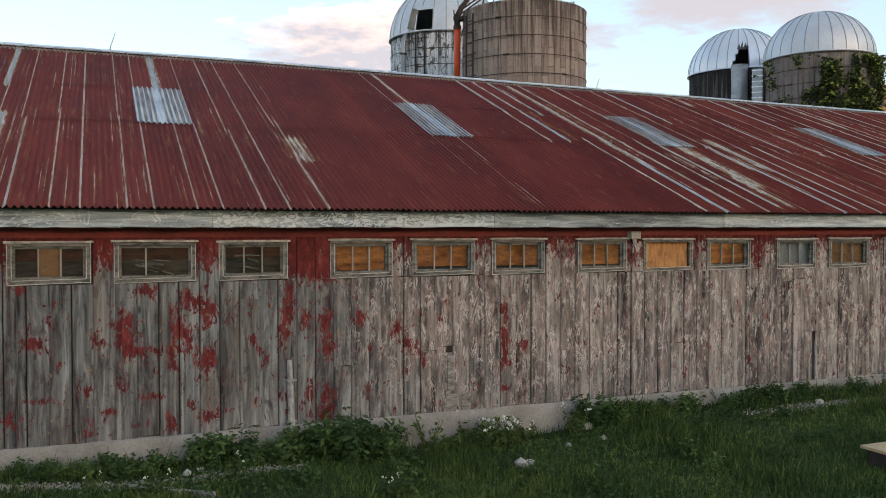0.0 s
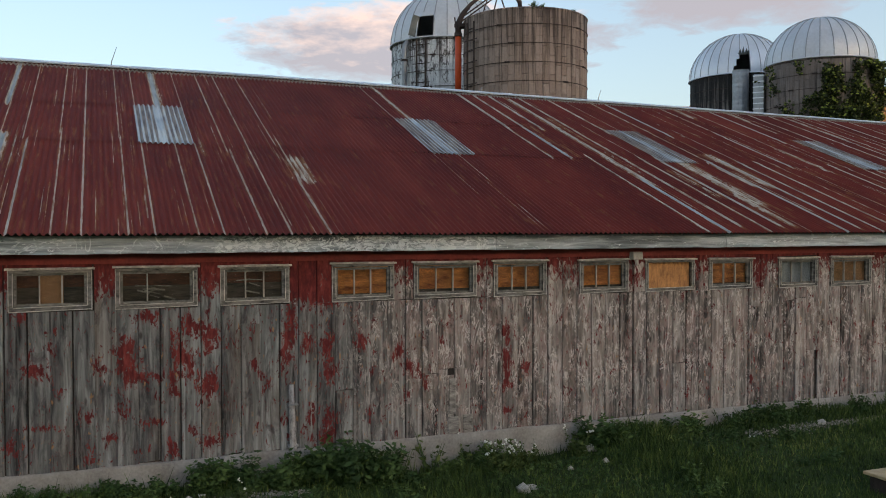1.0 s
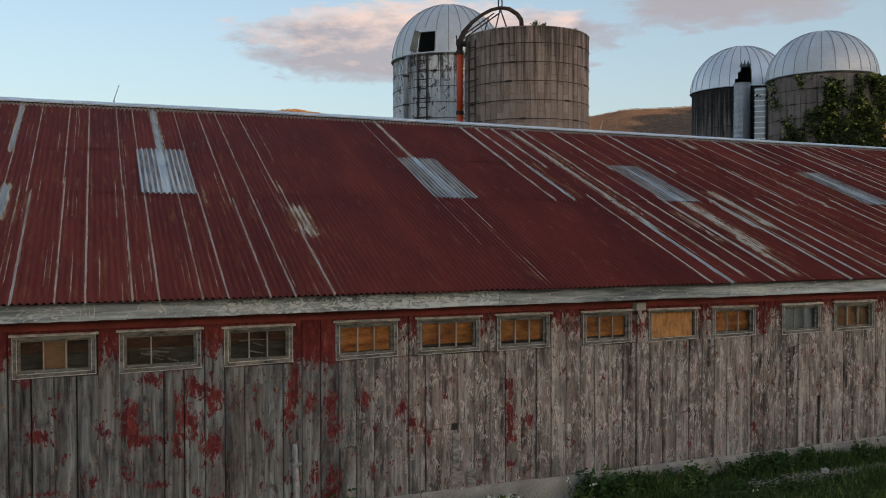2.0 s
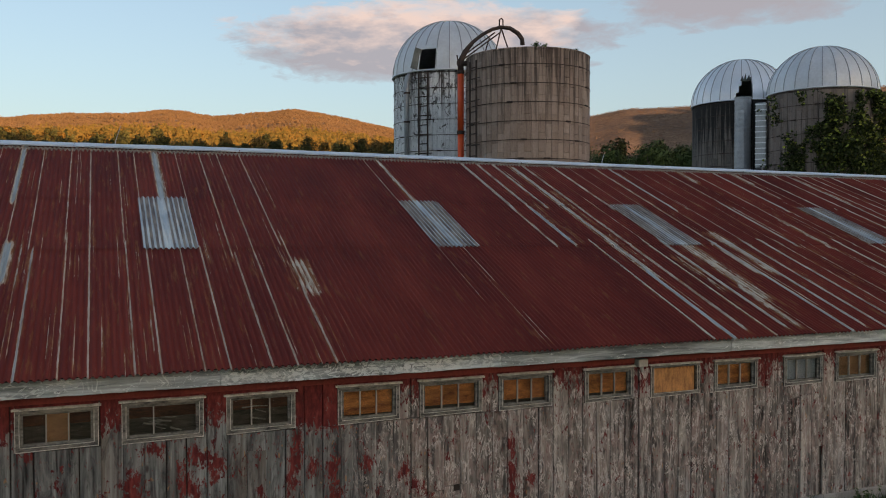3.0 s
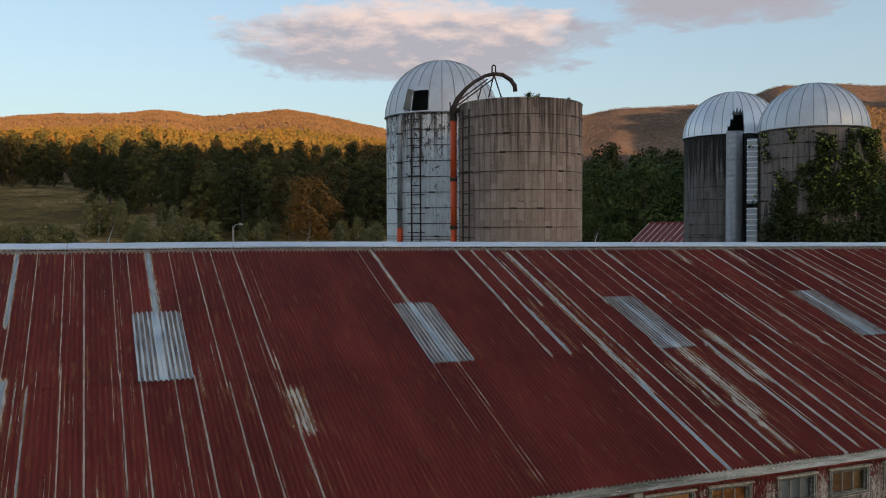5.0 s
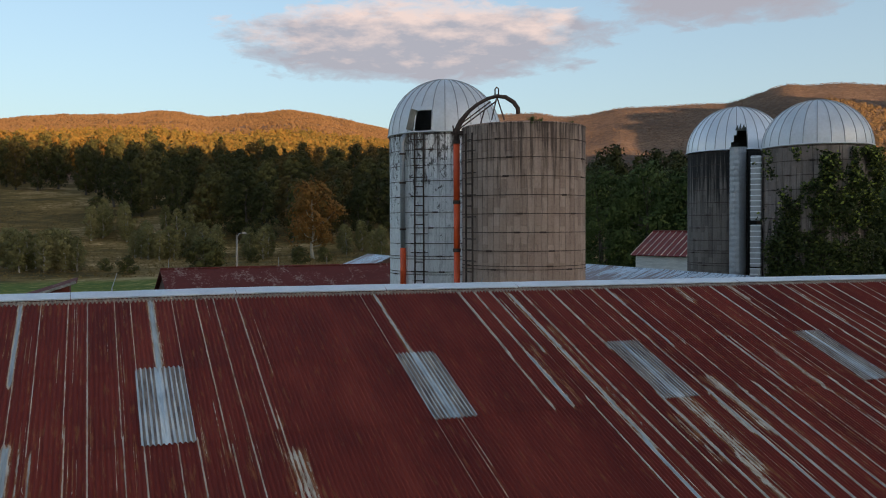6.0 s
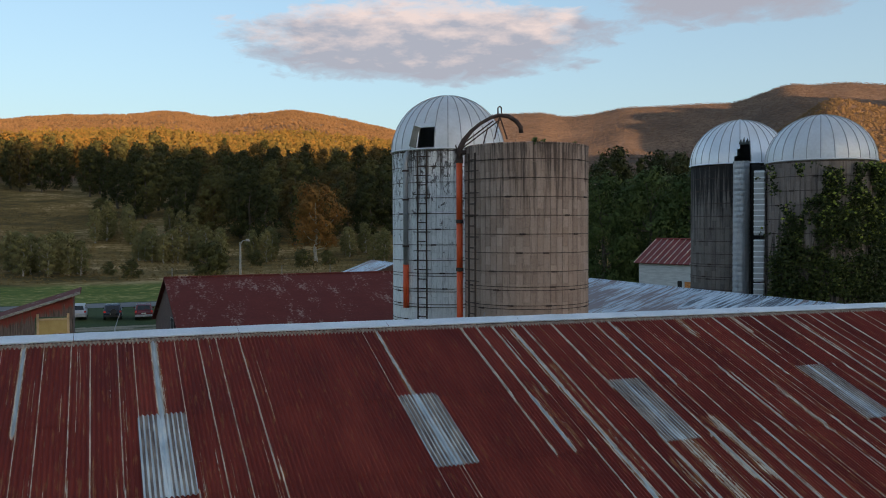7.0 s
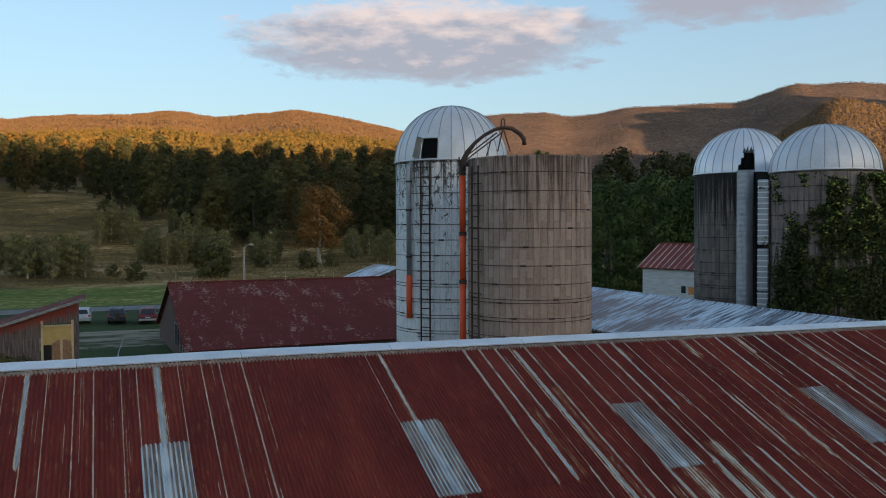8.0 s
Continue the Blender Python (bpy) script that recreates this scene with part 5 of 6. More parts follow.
def build_trees():
    rs = random.Random(21)
    # grove behind the silos
    grove = [tree("broadleaf_tree", 30 + i, 16.5, 5.2, 13000, 0.24, M_LEAF, M_BARK, 0.06, 26, "tall green broadleaf tree in the grove behind the silos") for i in range(3)]
    for i in range(19):
        az = 29.5 + i * 1.45 + rs.uniform(-0.4, 0.4)
        x, y = polar(az, rs.uniform(112, 128) + (i % 2) * 12)
        plant(grove[i % 3], x, y, rs.uniform(0.82, 1.08), rs, "grove behind the silos")
    # woods at the foot of the hill
    dark = [tree("broadleaf_tree", 50 + i, 20, 5.0, 3600, 0.5, M_LEAF_DARK, M_BARK, 0.1, 22, "dark green broadleaf tree at the edge of the woods") for i in range(3)]
    brown = [tree("broadleaf_tree", 60 + i, 20, 5.2, 3600, 0.5, m, M_BARK, 0.12, 22, "broadleaf tree turning brown at the edge of the woods") for i, m in enumerate((M_FALL_BROWN, M_LEAF_OLIVE))]
    gold = [tree("broadleaf_tree", 64 + i, 18, 5.0, 1500, 0.95, M_HILL_GOLD, M_BARK, 0.1, 22, "golden autumn tree on the lower slope") for i in range(2)]
    spruce = tree("conifer", 70, 20, 3.0, 1500, 0.7, M_LEAF_DARK, M_BARK, 0.06, 26, "dark narrow conifer among the woods", narrow=True)
    for row in range(7):
        for i in range(34):
            az = -8 + i * 1.02 + rs.uniform(-0.5, 0.5)
            edge = np.interp(az, (-8, -1, 1.5, 4, 8, 26), (362, 352, 300, 270, 250, 250))
            d = edge + row * 27 + rs.uniform(-10, 10)
            if d > 500:
                continue
            x, y = polar(az, d)
            u = rs.random()
            p = spruce if u < 0.1 else brown[0] if u < 0.27 else brown[1] if u < 0.52 else dark[rs.randrange(3)]
            if d > 415 and u > 0.1:
                p = gold[rs.randrange(2)] if u > 0.35 else brown[1]
            plant(p, x, y, rs.uniform(0.66, 1.02), rs, "woods at the hill foot")
    for i in range(26):
        x, y = polar(22 + i * 1.0 + rs.uniform(-0.4, 0.4), rs.uniform(300, 360))
        plant(spruce if rs.random() < 0.3 else dark[rs.randrange(3)], x, y, rs.uniform(1.3, 1.6) if x > 0.58 * y else rs.uniform(0.9, 1.1), rs, "far dark trees behind the grove")
    # the orange tree that stands alone at the wood's edge
    lone = tree("maple_tree", 81, 18.0, 7.2, 9000, 0.34, M_FALL, M_BIRCH, 0.26, 19, "orange autumn maple tree with a bare pale trunk")
    lone.matrix_basis = pose(47.0, 196.5, height_at(47, 196.5) - 0.2)
    # birches and shrubs on the meadow
    birch = [tree("birch_tree", 90 + i, 9, 2.3, 2600, 0.26, M_LEAF_BIRCH, M_BIRCH, 0.1, 20, "slender olive-green birch on the dry meadow") for i in range(2)]
    shrub = [tree("shrub", 95 + i, 4.2, 2.4, 2400, 0.23, M_LEAF_OLIVE, M_BARK, 0.02, 14, "round green shrub on the dry meadow") for i in range(2)]
    # clump middle (bearing, distance), reach across and in depth, trees, size
    for az, d, wa, wd, k, sz in ((-3.0, 178, 2.2, 8, 15, 0.8), (0.7, 258, 1.3, 10, 9, 1.0), (4.9, 208, 2.6, 8, 19, 0.9), (9.6, 210, 1.1, 8, 6, 0.8), (5.4, 262, 1.4, 10, 5, 0.9), (15.5, 225, 1.4, 10, 4, 0.8), (-5.9, 190, 0.5, 10, 3, 0.8), (17.5, 205, 0.8, 8, 4, 0.8)):
        for i in range(k):
            x, y = polar(az + rs.uniform(-wa, wa), d + rs.uniform(-wd, wd))
            plant(birch[i % 2], x, y, sz * rs.uniform(0.75, 1.15), rs, "birches on the meadow")
    for az, d, sz in ((1.9, 165, 0.8), (6.5, 168, 1.5), (7.0, 170, 1.2), (0.6, 172, 0.6), (0.2, 300, 1.2), (12.6, 185, 0.9), (-4, 176, 0.8), (14.2, 190, 0.8), (9.6, 190, 0.8), (5.2, 215, 0.8)):
        x, y = polar(az, d)
        plant(shrub[rs.randrange(2)], x, y, sz, rs, "shrubs on the meadow")
    for x, y, sz in ((-4.9, 63.6, 0.5), (-6.3, 63.5, 0.55), (-3.9, 63.9, 0.35)):
        plant(shrub[0], x, y, sz, rs, "shrubs by the shed")
    for p in grove + dark + brown + gold + [spruce] + birch + shrub:
        for o in (*p.children_recursive, p):
            bpy.data.objects.remove(o)


build_trees()


def crowns(name, a0, a1, d0, d1, spacing, size, mat, label, seed, rule=None, tall=1.0, clumps=10):
    """Far woods: many low, lumpy crowns on the hills."""
    rs = np.random.RandomState(seed)
    n = int(radians(a1 - a0) / 2 * (d1 ** 2 - d0 ** 2) / spacing ** 2)
    az = rs.uniform(a0, a1, n)
    d = np.sqrt(rs.uniform(d0 ** 2, d1 ** 2, n))
    x, y = d * np.sin(np.radians(az)), d * np.cos(np.radians(az))
    if rule is not None:
        ok = rule(az, d, rs)
        x, y = x[ok], y[ok]
    n = len(x)
    z = land(x, y)
    s = size * rs.uniform(0.6, 1.35, n)
    h = s * rs.uniform(1.1, 1.9, n) * tall
    d3 = rs.normal(size=(n, clumps, 3))
    d3 /= np.linalg.norm(d3, axis=2)[:, :, None]
    d3[:, :, 2] = np.abs(d3[:, :, 2])
    pts = np.stack((x, y, z), -1)[:, None, :] + d3 * np.stack((s, s, h), -1)[:, None, :] * rs.uniform(0.55, 1.0, (n, clumps))[:, :, None]
    down = -np.stack((x, y, -0.4 * np.hypot(x, y)), -1) / np.hypot(x, y)[:, None]
    out = (d3 * np.array((0.6, 0.6, 0.4)) + down[:, None, :] * 0.6 + rs.normal(0, 0.12, d3.shape)).reshape(-1, 3)
    out /= np.linalg.norm(out, axis=1)[:, None]
    v, f = cards(pts.reshape(-1, 3), size * 0.6, rs, 0.5, 1.1, out=out)
    ob = raw(name, v, f, mat)
    soften(ob, out)
    tagged(ob, label, "woods", kind="stuff")


crowns("hill_woods", -9, 24, 450, 760, 5.6, 3.0, M_HILL_GOLD, "golden autumn trees on the lower hillside", 1, tall=1.3, clumps=20)
crowns("hill_woods", -9, 24, 760, 1340, 4.6, 2.2, M_HILL_RED, "russet autumn woods over the sunlit hill", 2, tall=0.75, clumps=11)
crowns("hill_woods", 18, 51, 1300, 3020, 8.0, 3.0, M_FAR_HAZED, "russet woods over the far mountain, dulled to look hazed", 3, tall=0.4, clumps=7)
crowns("hill_woods", 41, 54, 1000, 1790, 7.5, 4.0, M_SPUR, "russet autumn woods over the mountain spur", 4)
crowns("hill_woods", 20, 53, 420, 1150, 16.0, 7.0, M_LEAF_DARK, "dark green woods on the valley floor", 5)

crowns("meadow_brush", -8, 20, 158, 320, 1.5, 0.42, M_BRUSH, "dry brown brush and tall grass on the meadow", 6, tall=1.0, clumps=5)

# ---------- yard, road, far buildings ----------


def strip(name, x0, x1, y0, y1, lift, mat, label, n=60):
    bm = bmesh.new()
    rows = []
    for i in range(n + 1):
        x = x0 + (x1 - x0) * i / n
        rows.append([bm.verts.new((x, y, height_at(x, y) + lift)) for y in (y0, (y0 + y1) / 2, y1)])
    for a, b in zip(rows, rows[1:]):
        for k in range(2):
            bm.faces.new((a[k], b[k], b[k + 1], a[k + 1]))
    ob = part(name, bm, mat)
    tagged(ob, label, name, kind="structure")
    return ob


strip("road", -150, 200, 116.5, 123.0, 0.05, M_ROAD, "grey asphalt country road beyond the yard", 140)


def gable_house(name, x0, x1, y0, y1, zb, eave, ridge, along, m_wall, m_roof, label, sheets=0, over=0.35, rz=0.0, m_seam=None, seam=0.03):
    """A plain farm building: walls, two roof slopes with laid sheets; along: axis of the ridge."""
    cx, cy = (x0 + x1) / 2, (y0 + y1) / 2
    h = base(name, cx, cy, zb, rz)
    tagged(h, label, "building")
    lx, ly = (x1 - x0) / 2, (y1 - y0) / 2
    e, r = eave - zb, ridge - zb
    if along == "y":
        ax, ay = lambda u, v: (u, v), None
        hu, hv = lx, ly
    else:
        ax, ay = lambda u, v: (v, u), None
        hu, hv = ly, lx
    bm = bmesh.new()
    for side in (-1, 1):
        q = [bm.verts.new((*ax(u, side * hv), z)) for u, z in ((-hu, -0.5), (hu, -0.5), (hu, e), (0, r - 0.06), (-hu, e))]
        bm.faces.new(q)
        q = [bm.verts.new((*ax(side * hu, v), z)) for v, z in ((-hv, -0.5), (hv, -0.5), (hv, e), (-hv, e))]
        bm.faces.new(q)
    bmesh.ops.remove_doubles(bm, verts=bm.verts[:], dist=0.001)
    part("wall", bm, m_wall, h)
    slope = (r - e) / hu
    for side in (-1, 1):
        bm = bmesh.new()
        u1 = hu + over
        pts = [(0, -hv - over, r), (side * u1, -hv - over, e - slope * over), (side * u1, hv + over, e - slope * over), (0, hv + over, r)]
        f = bm.faces.new([bm.verts.new((*ax(u, v), z)) for u, v, z in pts])
        bmesh.ops.recalc_face_normals(bm, faces=bm.faces[:])
        thick(bm, 0.08)
        roof = part("roof", bm, m_roof, h)
        if sheets:
            n = round((2 * hv + 2 * over) / sheets)
            w = (2 * hv + 2 * over) / n
            for i in range(n):
                v0 = -hv - over + w * i
                bm = bmesh.new()
                for vv in (v0, v0 + w * 0.5):
                    pts = [(0.0, vv - seam, r + 0.05), (side * u1, vv - seam, e - slope * over + 0.05), (side * u1, vv + seam, e - slope * over + 0.05), (0.0, vv + seam, r + 0.05)]
                    low = [bm.verts.new((*ax(u, v), z - 0.06)) for u, v, z in pts]
                    top = [bm.verts.new((*ax(u, v + (0.01 if k < 2 else -0.01)), z + 0.035)) for k, (u, v, z) in enumerate(pts)]
                    bm.faces.new(top)
                    for k in range(4):
                        bm.faces.new((low[k], low[(k + 1) % 4], top[(k + 1) % 4], top[k]))
                part("seam", bm, m_seam or m_roof, roof)
    bm = bmesh.new()
    tube(bm, ((*ax(0, -hv - over), r + 0.04), (*ax(0, hv + over), r + 0.04)), 0.09, 6)
    part("ridge_cap", bm, m_roof, h)
    return h


def worn_roof(red, pale, amount):
    def build(n, o, p):
        a = n.noise(n.scaled(p, 0.5, 0.9, 0.9), 1.0, 6.0, 0.7)
        b = n.noise(p, 5.0, 4.0, 0.6)
        base_c = n.ramp(n.math("ADD", n.math("MULTIPLY", a, 0.5), n.math("MULTIPLY", b, 0.5)), (0.3, tuple(q * 0.65 for q in red)), (0.7, red))
        spot = n.ramp(n.math("ADD", n.math("MULTIPLY", n.noise(n.scaled(p, 0.8, 0.35, 0.35), 1.0, 8.0, 0.78), 0.7), n.math("MULTIPLY", b, 0.3)), (amount, 0.0), (amount + 0.06, 0.9))
        return {"col": n.mix(spot, base_c, pale), "bump": (b, 0.3, 0.01)}
    return build


M_NEWWOOD = material("new timber", speckled((0.5, 0.33, 0.17), (0.68, 0.5, 0.29), 3, 30, 0.2, 0.004, (4, 4, 1)), 0.7)
M_OCHRE = material("ochre board", speckled((0.42, 0.28, 0.09), (0.55, 0.39, 0.15), 2, 25, 0.2, 0.004), 0.7)
M_CHIP = material("chipboard", speckled((0.16, 0.08, 0.04), (0.42, 0.25, 0.14), 9, 60, 0.4, 0.01), 0.8)
M_SILVER = material("silver car paint", speckled((0.35, 0.36, 0.38), (0.42, 0.43, 0.45), 1, 10, 0.02, 0.002), 0.3, 0.5)
M_NAVY = material("dark blue car paint", speckled((0.012, 0.014, 0.025), (0.022, 0.025, 0.04), 1, 10, 0.02, 0.002), 0.25)
M_MAROON = material("maroon car paint", speckled((0.09, 0.01, 0.014), (0.13, 0.016, 0.02), 1, 10, 0.02, 0.002), 0.25)
M_CARGLASS = material("dark car glass", speckled((0.01, 0.012, 0.014), (0.016, 0.018, 0.02)), 0.08)
M_TAIL = material("red lens", speckled((0.45, 0.02, 0.02), (0.6, 0.05, 0.04)), 0.25)
M_TYRE = material("rubber", speckled((0.012, 0.012, 0.012), (0.03, 0.03, 0.03)), 0.8)

M_ROOF2 = material("dull red roof", worn_roof((0.155, 0.034, 0.027), (0.3, 0.2, 0.17), 0.545), 0.85, spec=0.2)


def build_pale_roof(n, o, p):
    """Pale metal with dirt and rust run along the sheets."""
    run = n.noise(n.scaled(p, 0.45, 4.5, 0.45), 1.0, 6.0, 0.75)
    big = n.noise(n.scaled(p, 0.25, 0.2, 0.2), 1.0, 4.0)
    col = n.ramp(n.math("ADD", n.math("MULTIPLY", run, 0.7), n.math("MULTIPLY", big, 0.3)), (0.43, (0.1, 0.105, 0.12)), (0.465, (0.45, 0.53, 0.6)), (0.55, (0.78, 0.87, 0.94)))
    rust = n.ramp(n.math("ADD", n.math("MULTIPLY", run, 0.6), n.math("MULTIPLY", big, 0.55)), (0.585, 0.0), (0.63, 0.9))
    return {"col": n.mix(rust, col, (0.17, 0.08, 0.06)), "bump": (run, 0.3, 0.01)}


M_ROOF3 = material("pale blue-grey roof", build_pale_roof, 0.5, 0.1)
M_ROOF4 = material("striped red roof", worn_roof((0.24, 0.035, 0.026), (0.34, 0.2, 0.16), 0.62), 0.6)
M_CREAM = material("worn cream seam", speckled((0.25, 0.12, 0.1), (0.62, 0.5, 0.44), 2, 14, 0.2, 0.004), 0.7)
M_WALL2 = material("dim grey boards", speckled((0.05, 0.03, 0.024), (0.19, 0.11, 0.09), 2, 20, 0.5, 0.01, (6, 6, 1)), 0.9)
M_WHITEWALL = material("white clapboards", speckled((0.45, 0.45, 0.44), (0.75, 0.75, 0.73), 1, 12, 0.4, 0.01, (1, 1, 8)), 0.85)


def build_shed_board(n, o, p):
    """Bare brown-grey boards; the red paint has lasted best under the eave."""
    g = n.noise(n.scaled(p, 14, 14, 0.8), 1.0, 5.0, 0.6)
    sep = n.add("ShaderNodeSeparateXYZ", {0: p})
    under = n.math("SUBTRACT", sep.outputs[2], n.math("MULTIPLY", n.math("ADD", sep.outputs[0], 0.35), 0.31))
    bare = n.ramp(g, (0.35, (0.05, 0.036, 0.03)), (0.65, (0.2, 0.15, 0.13)))
    left = n.ramp(n.math("ADD", n.math("MULTIPLY", n.math("SUBTRACT", under, 2.9), 0.45), n.noise(n.scaled(p, 5, 5, 1), 1.0, 6.0, 0.7)), (0.62, 0.0), (0.8, 1.0))
    return {"col": n.mix(left, bare, (0.23, 0.042, 0.03)), "bump": (g, 0.5, 0.01)}


M_SHEDWALL = material("worn red boards", build_shed_board, 0.85)

wing = gable_house("barn_wing", 21.0, 28.2, 19.6, 52.0, -0.8, 4.2, 5.4, "y", M_WALL2, M_ROOF3, "long low barn wing with pale blue-grey metal roof", 0.5)
red_barn = gable_house("red_barn", 5.5, 27.2, 67.5, 87.5, -1.8, -0.3, 4.0, "x", M_WALL2, M_ROOF2, "old barn with dull red metal roof", 0.0, rz=2.5)
white_shed = gable_house("white_shed", 48.9, 56.9, 64.8, 70.8, -1.6, 4.95, 6.95, "x", M_WHITEWALL, M_ROOF4, "white clapboard shed with streaked red metal roof", 1.35, rz=-75, m_seam=M_CREAM, seam=0.045)
pale_shed = gable_house("pale_shed", 25.8, 33.8, 88.5, 97.0, -1.8, 2.8, 4.3, "y", M_WALL2, M_ROOF3, "farm shed with pale grey metal roof", 0.8)
for x in (-10.5, -1.0, 3.5):
    part("lightning_rod", tubed(((x, 0, 5.8), (x, 0, 5.9), (x, 0, 6.65)), [0.05, 0.03, 0.02], 5), M_RODS, red_barn)
for y0, y1, z0, z1 in ((-4.2, -2.4, 1.0, 2.7), (-7.2, -5.8, 0.7, 2.2)):
    w = part("window", boxed(-10.92, -10.86, y0, y1, z0, z1), M_DARK, red_barn, "dark open window in the gable")
    part("window_frame", tube(bmesh.new(), ((-10.93, y0, z0), (-10.93, y0, z1), (-10.93, y1, z1), (-10.93, y1, z0)), 0.05, 4), M_TRIM, w)
w = part("window", boxed(0.6, 1.1, -3.06, -2.98, 4.1, 4.75), M_DARK, white_shed, "small dark window")
part("patch", boxed(1.4, 3.6, -3.06, -3.0, 4.0, 4.7), M_PLY, white_shed, "bare plywood patch")
# clapboards of the white shed
wall_b = [o for o in white_shed.children if o.name.startswith("wall")][0]
bm = boxed(-4.0, 4.0, -3.045, -3.0, 0.0, 0.2)
me = bpy.data.meshes.new("clapboard")
bm.to_mesh(me)
bm.free()
me.materials.append(M_WHITEWALL)
for i in range(24):
    ob = new("clapboard", me)
    ob.parent = wall_b
    ob.matrix_basis = pose(0, 0, 1.2 + 0.215 * i, 0, 0, 0)

# lean-to shed with a boarded doorway
shed = base("shed", -4.5, 65, -1.8)
IN_WORLD.add(shed.name)
tagged(shed, "small lean-to shed with worn red boards and timber doorway", "shed")


def lean_z(x):
    return 3.9 + 0.31 * (x + 0.35)


x = -9.0
while x < -0.95:
    w = rng.uniform(0.2, 0.3)
    x1 = min(x + w, -0.81)
    if not (-3.05 < x1 and x < -1.1):
        bm = bmesh.new()
        v = [bm.verts.new(p) for p in ((x + 0.01, 65, -1.9), (x1 - 0.005, 65, -1.9), (x1 - 0.005, 65, lean_z(x1) - 0.2), (x + 0.01, 65, lean_z(x) - 0.2))]
        bm.faces.new(v)
        thick(bm, rng.uniform(0.03, 0.05))
        part("board", bm, M_SHEDWALL, shed)
    x = x1
bm = bmesh.new()
v = [bm.verts.new(p) for p in ((-3.35, 65.05, 2.2), (-0.85, 65.05, 2.2), (-0.85, 65.05, lean_z(-0.85) - 0.2), (-3.35, 65.05, lean_z(-3.35) - 0.2))]
bm.faces.new(v)
thick(bm, 0.04)
part("header", bm, M_SHEDWALL, shed)
bm = bmesh.new()
v = [bm.verts.new((q, y, lean_z(q))) for q, y in ((-9.2, 64.6), (-0.35, 64.6), (-0.35, 70.0), (-9.2, 70.0))]
bm.faces.new(v)
thick(bm, 0.12)
part("roof", bm, M_ROOF2, shed)
bm = bmesh.new()
v = [bm.verts.new(p) for p in ((-9.2, 64.58, lean_z(-9.2) - 0.17), (-0.35, 64.58, lean_z(-0.35) - 0.17), (-0.35, 64.58, lean_z(-0.35) + 0.02), (-9.2, 64.58, lean_z(-9.2) + 0.02))]
bm.faces.new(v)
thick(bm, 0.04)
part("fascia", bm, M_TRIM, shed)
part("side_wall", boxed(-0.85, -0.81, 65.06, 69.6, -1.9, 3.4), M_SHEDWALL, shed)
for a, b, c, d in ((-3.12, -2.97, -1.8, 2.42), (-1.2, -1.05, -1.8, 2.42), (-3.12, -1.05, 2.0, 2.12)):
    part("timber", boxed(a, b, 64.88, 65.0, c, d), M_NEWWOOD, shed, "new pale timber")
part("panel", boxed(-2.97, -1.2, 64.95, 65.0, 0.75, 2.0), M_OCHRE, shed, "ochre board panel over the door")
bm = bmesh.new()
arc = [(-2.45, -1.8), (-1.22, -1.8), (-1.22, 0.95), (-1.5, 1.08), (-1.8, 1.12), (-2.1, 1.05), (-2.45, 0.8)]
f = bm.faces.new([bm.verts.new((q, 64.86, z)) for q, z in arc])
thick(bm, 0.05)
part("door", bm, M_CHIP, shed, "brown chipboard door leaf with arched top")
part("door_post", boxed(-1.9, -1.76, 64.76, 64.84, -1.8, 1.1), M_NEWWOOD, shed)
# near-black panel draws the unlit room behind the doorway
part("inside", boxed(-2.97, -1.2, 65.1, 65.2, -1.8, 2.0), M_DARK, shed)

shed.location.x -= 0.83

# street lamp by the yard
sl = base("street_lamp", 13.3, 88.2, -1.8)
tagged(sl, "pale wooden street lamp pole with a small curved arm", "lamp")
part("pole", tubed(((0, 0, 0), (0, 0, 8.6)), [0.13, 0.1], 8), M_BIRCH, sl)
part("arm", tubed(((0, 0, 8.3), (0.25, 0, 8.75), (0.6, 0, 8.8)), 0.04, 6), M_RODS, sl)
part("lamp_head", tubed(((0.55, 0, 8.82), (0.75, 0, 8.8), (0.95, 0, 8.72)), [0.08, 0.14, 0.08], 8), M_PALE, sl)

crate = base("crate", 4.6, 71.0, -1.8)
tagged(crate, "low orange plastic crate on the yard grass", "crate")
part("box", boxed(-0.5, 0.5, -0.3, 0.3, 0, 0.5, bevel=0.04), M_ORANGE, crate)
part("lid", boxed(-0.54, 0.54, -0.34, 0.34, 0.5, 0.58, bevel=0.03), M_ORANGE, crate)
plank = base("plank", -0.2, 74, -1.78)
tagged(plank, "pale bare plank lying on the yard grass", "plank")
part("board", boxed(-0.15, 1.6, -0.12, 0.12, 0, 0.06, bevel=0.01), M_PALE, plank)

# ---------- parked cars, seen from behind ----------


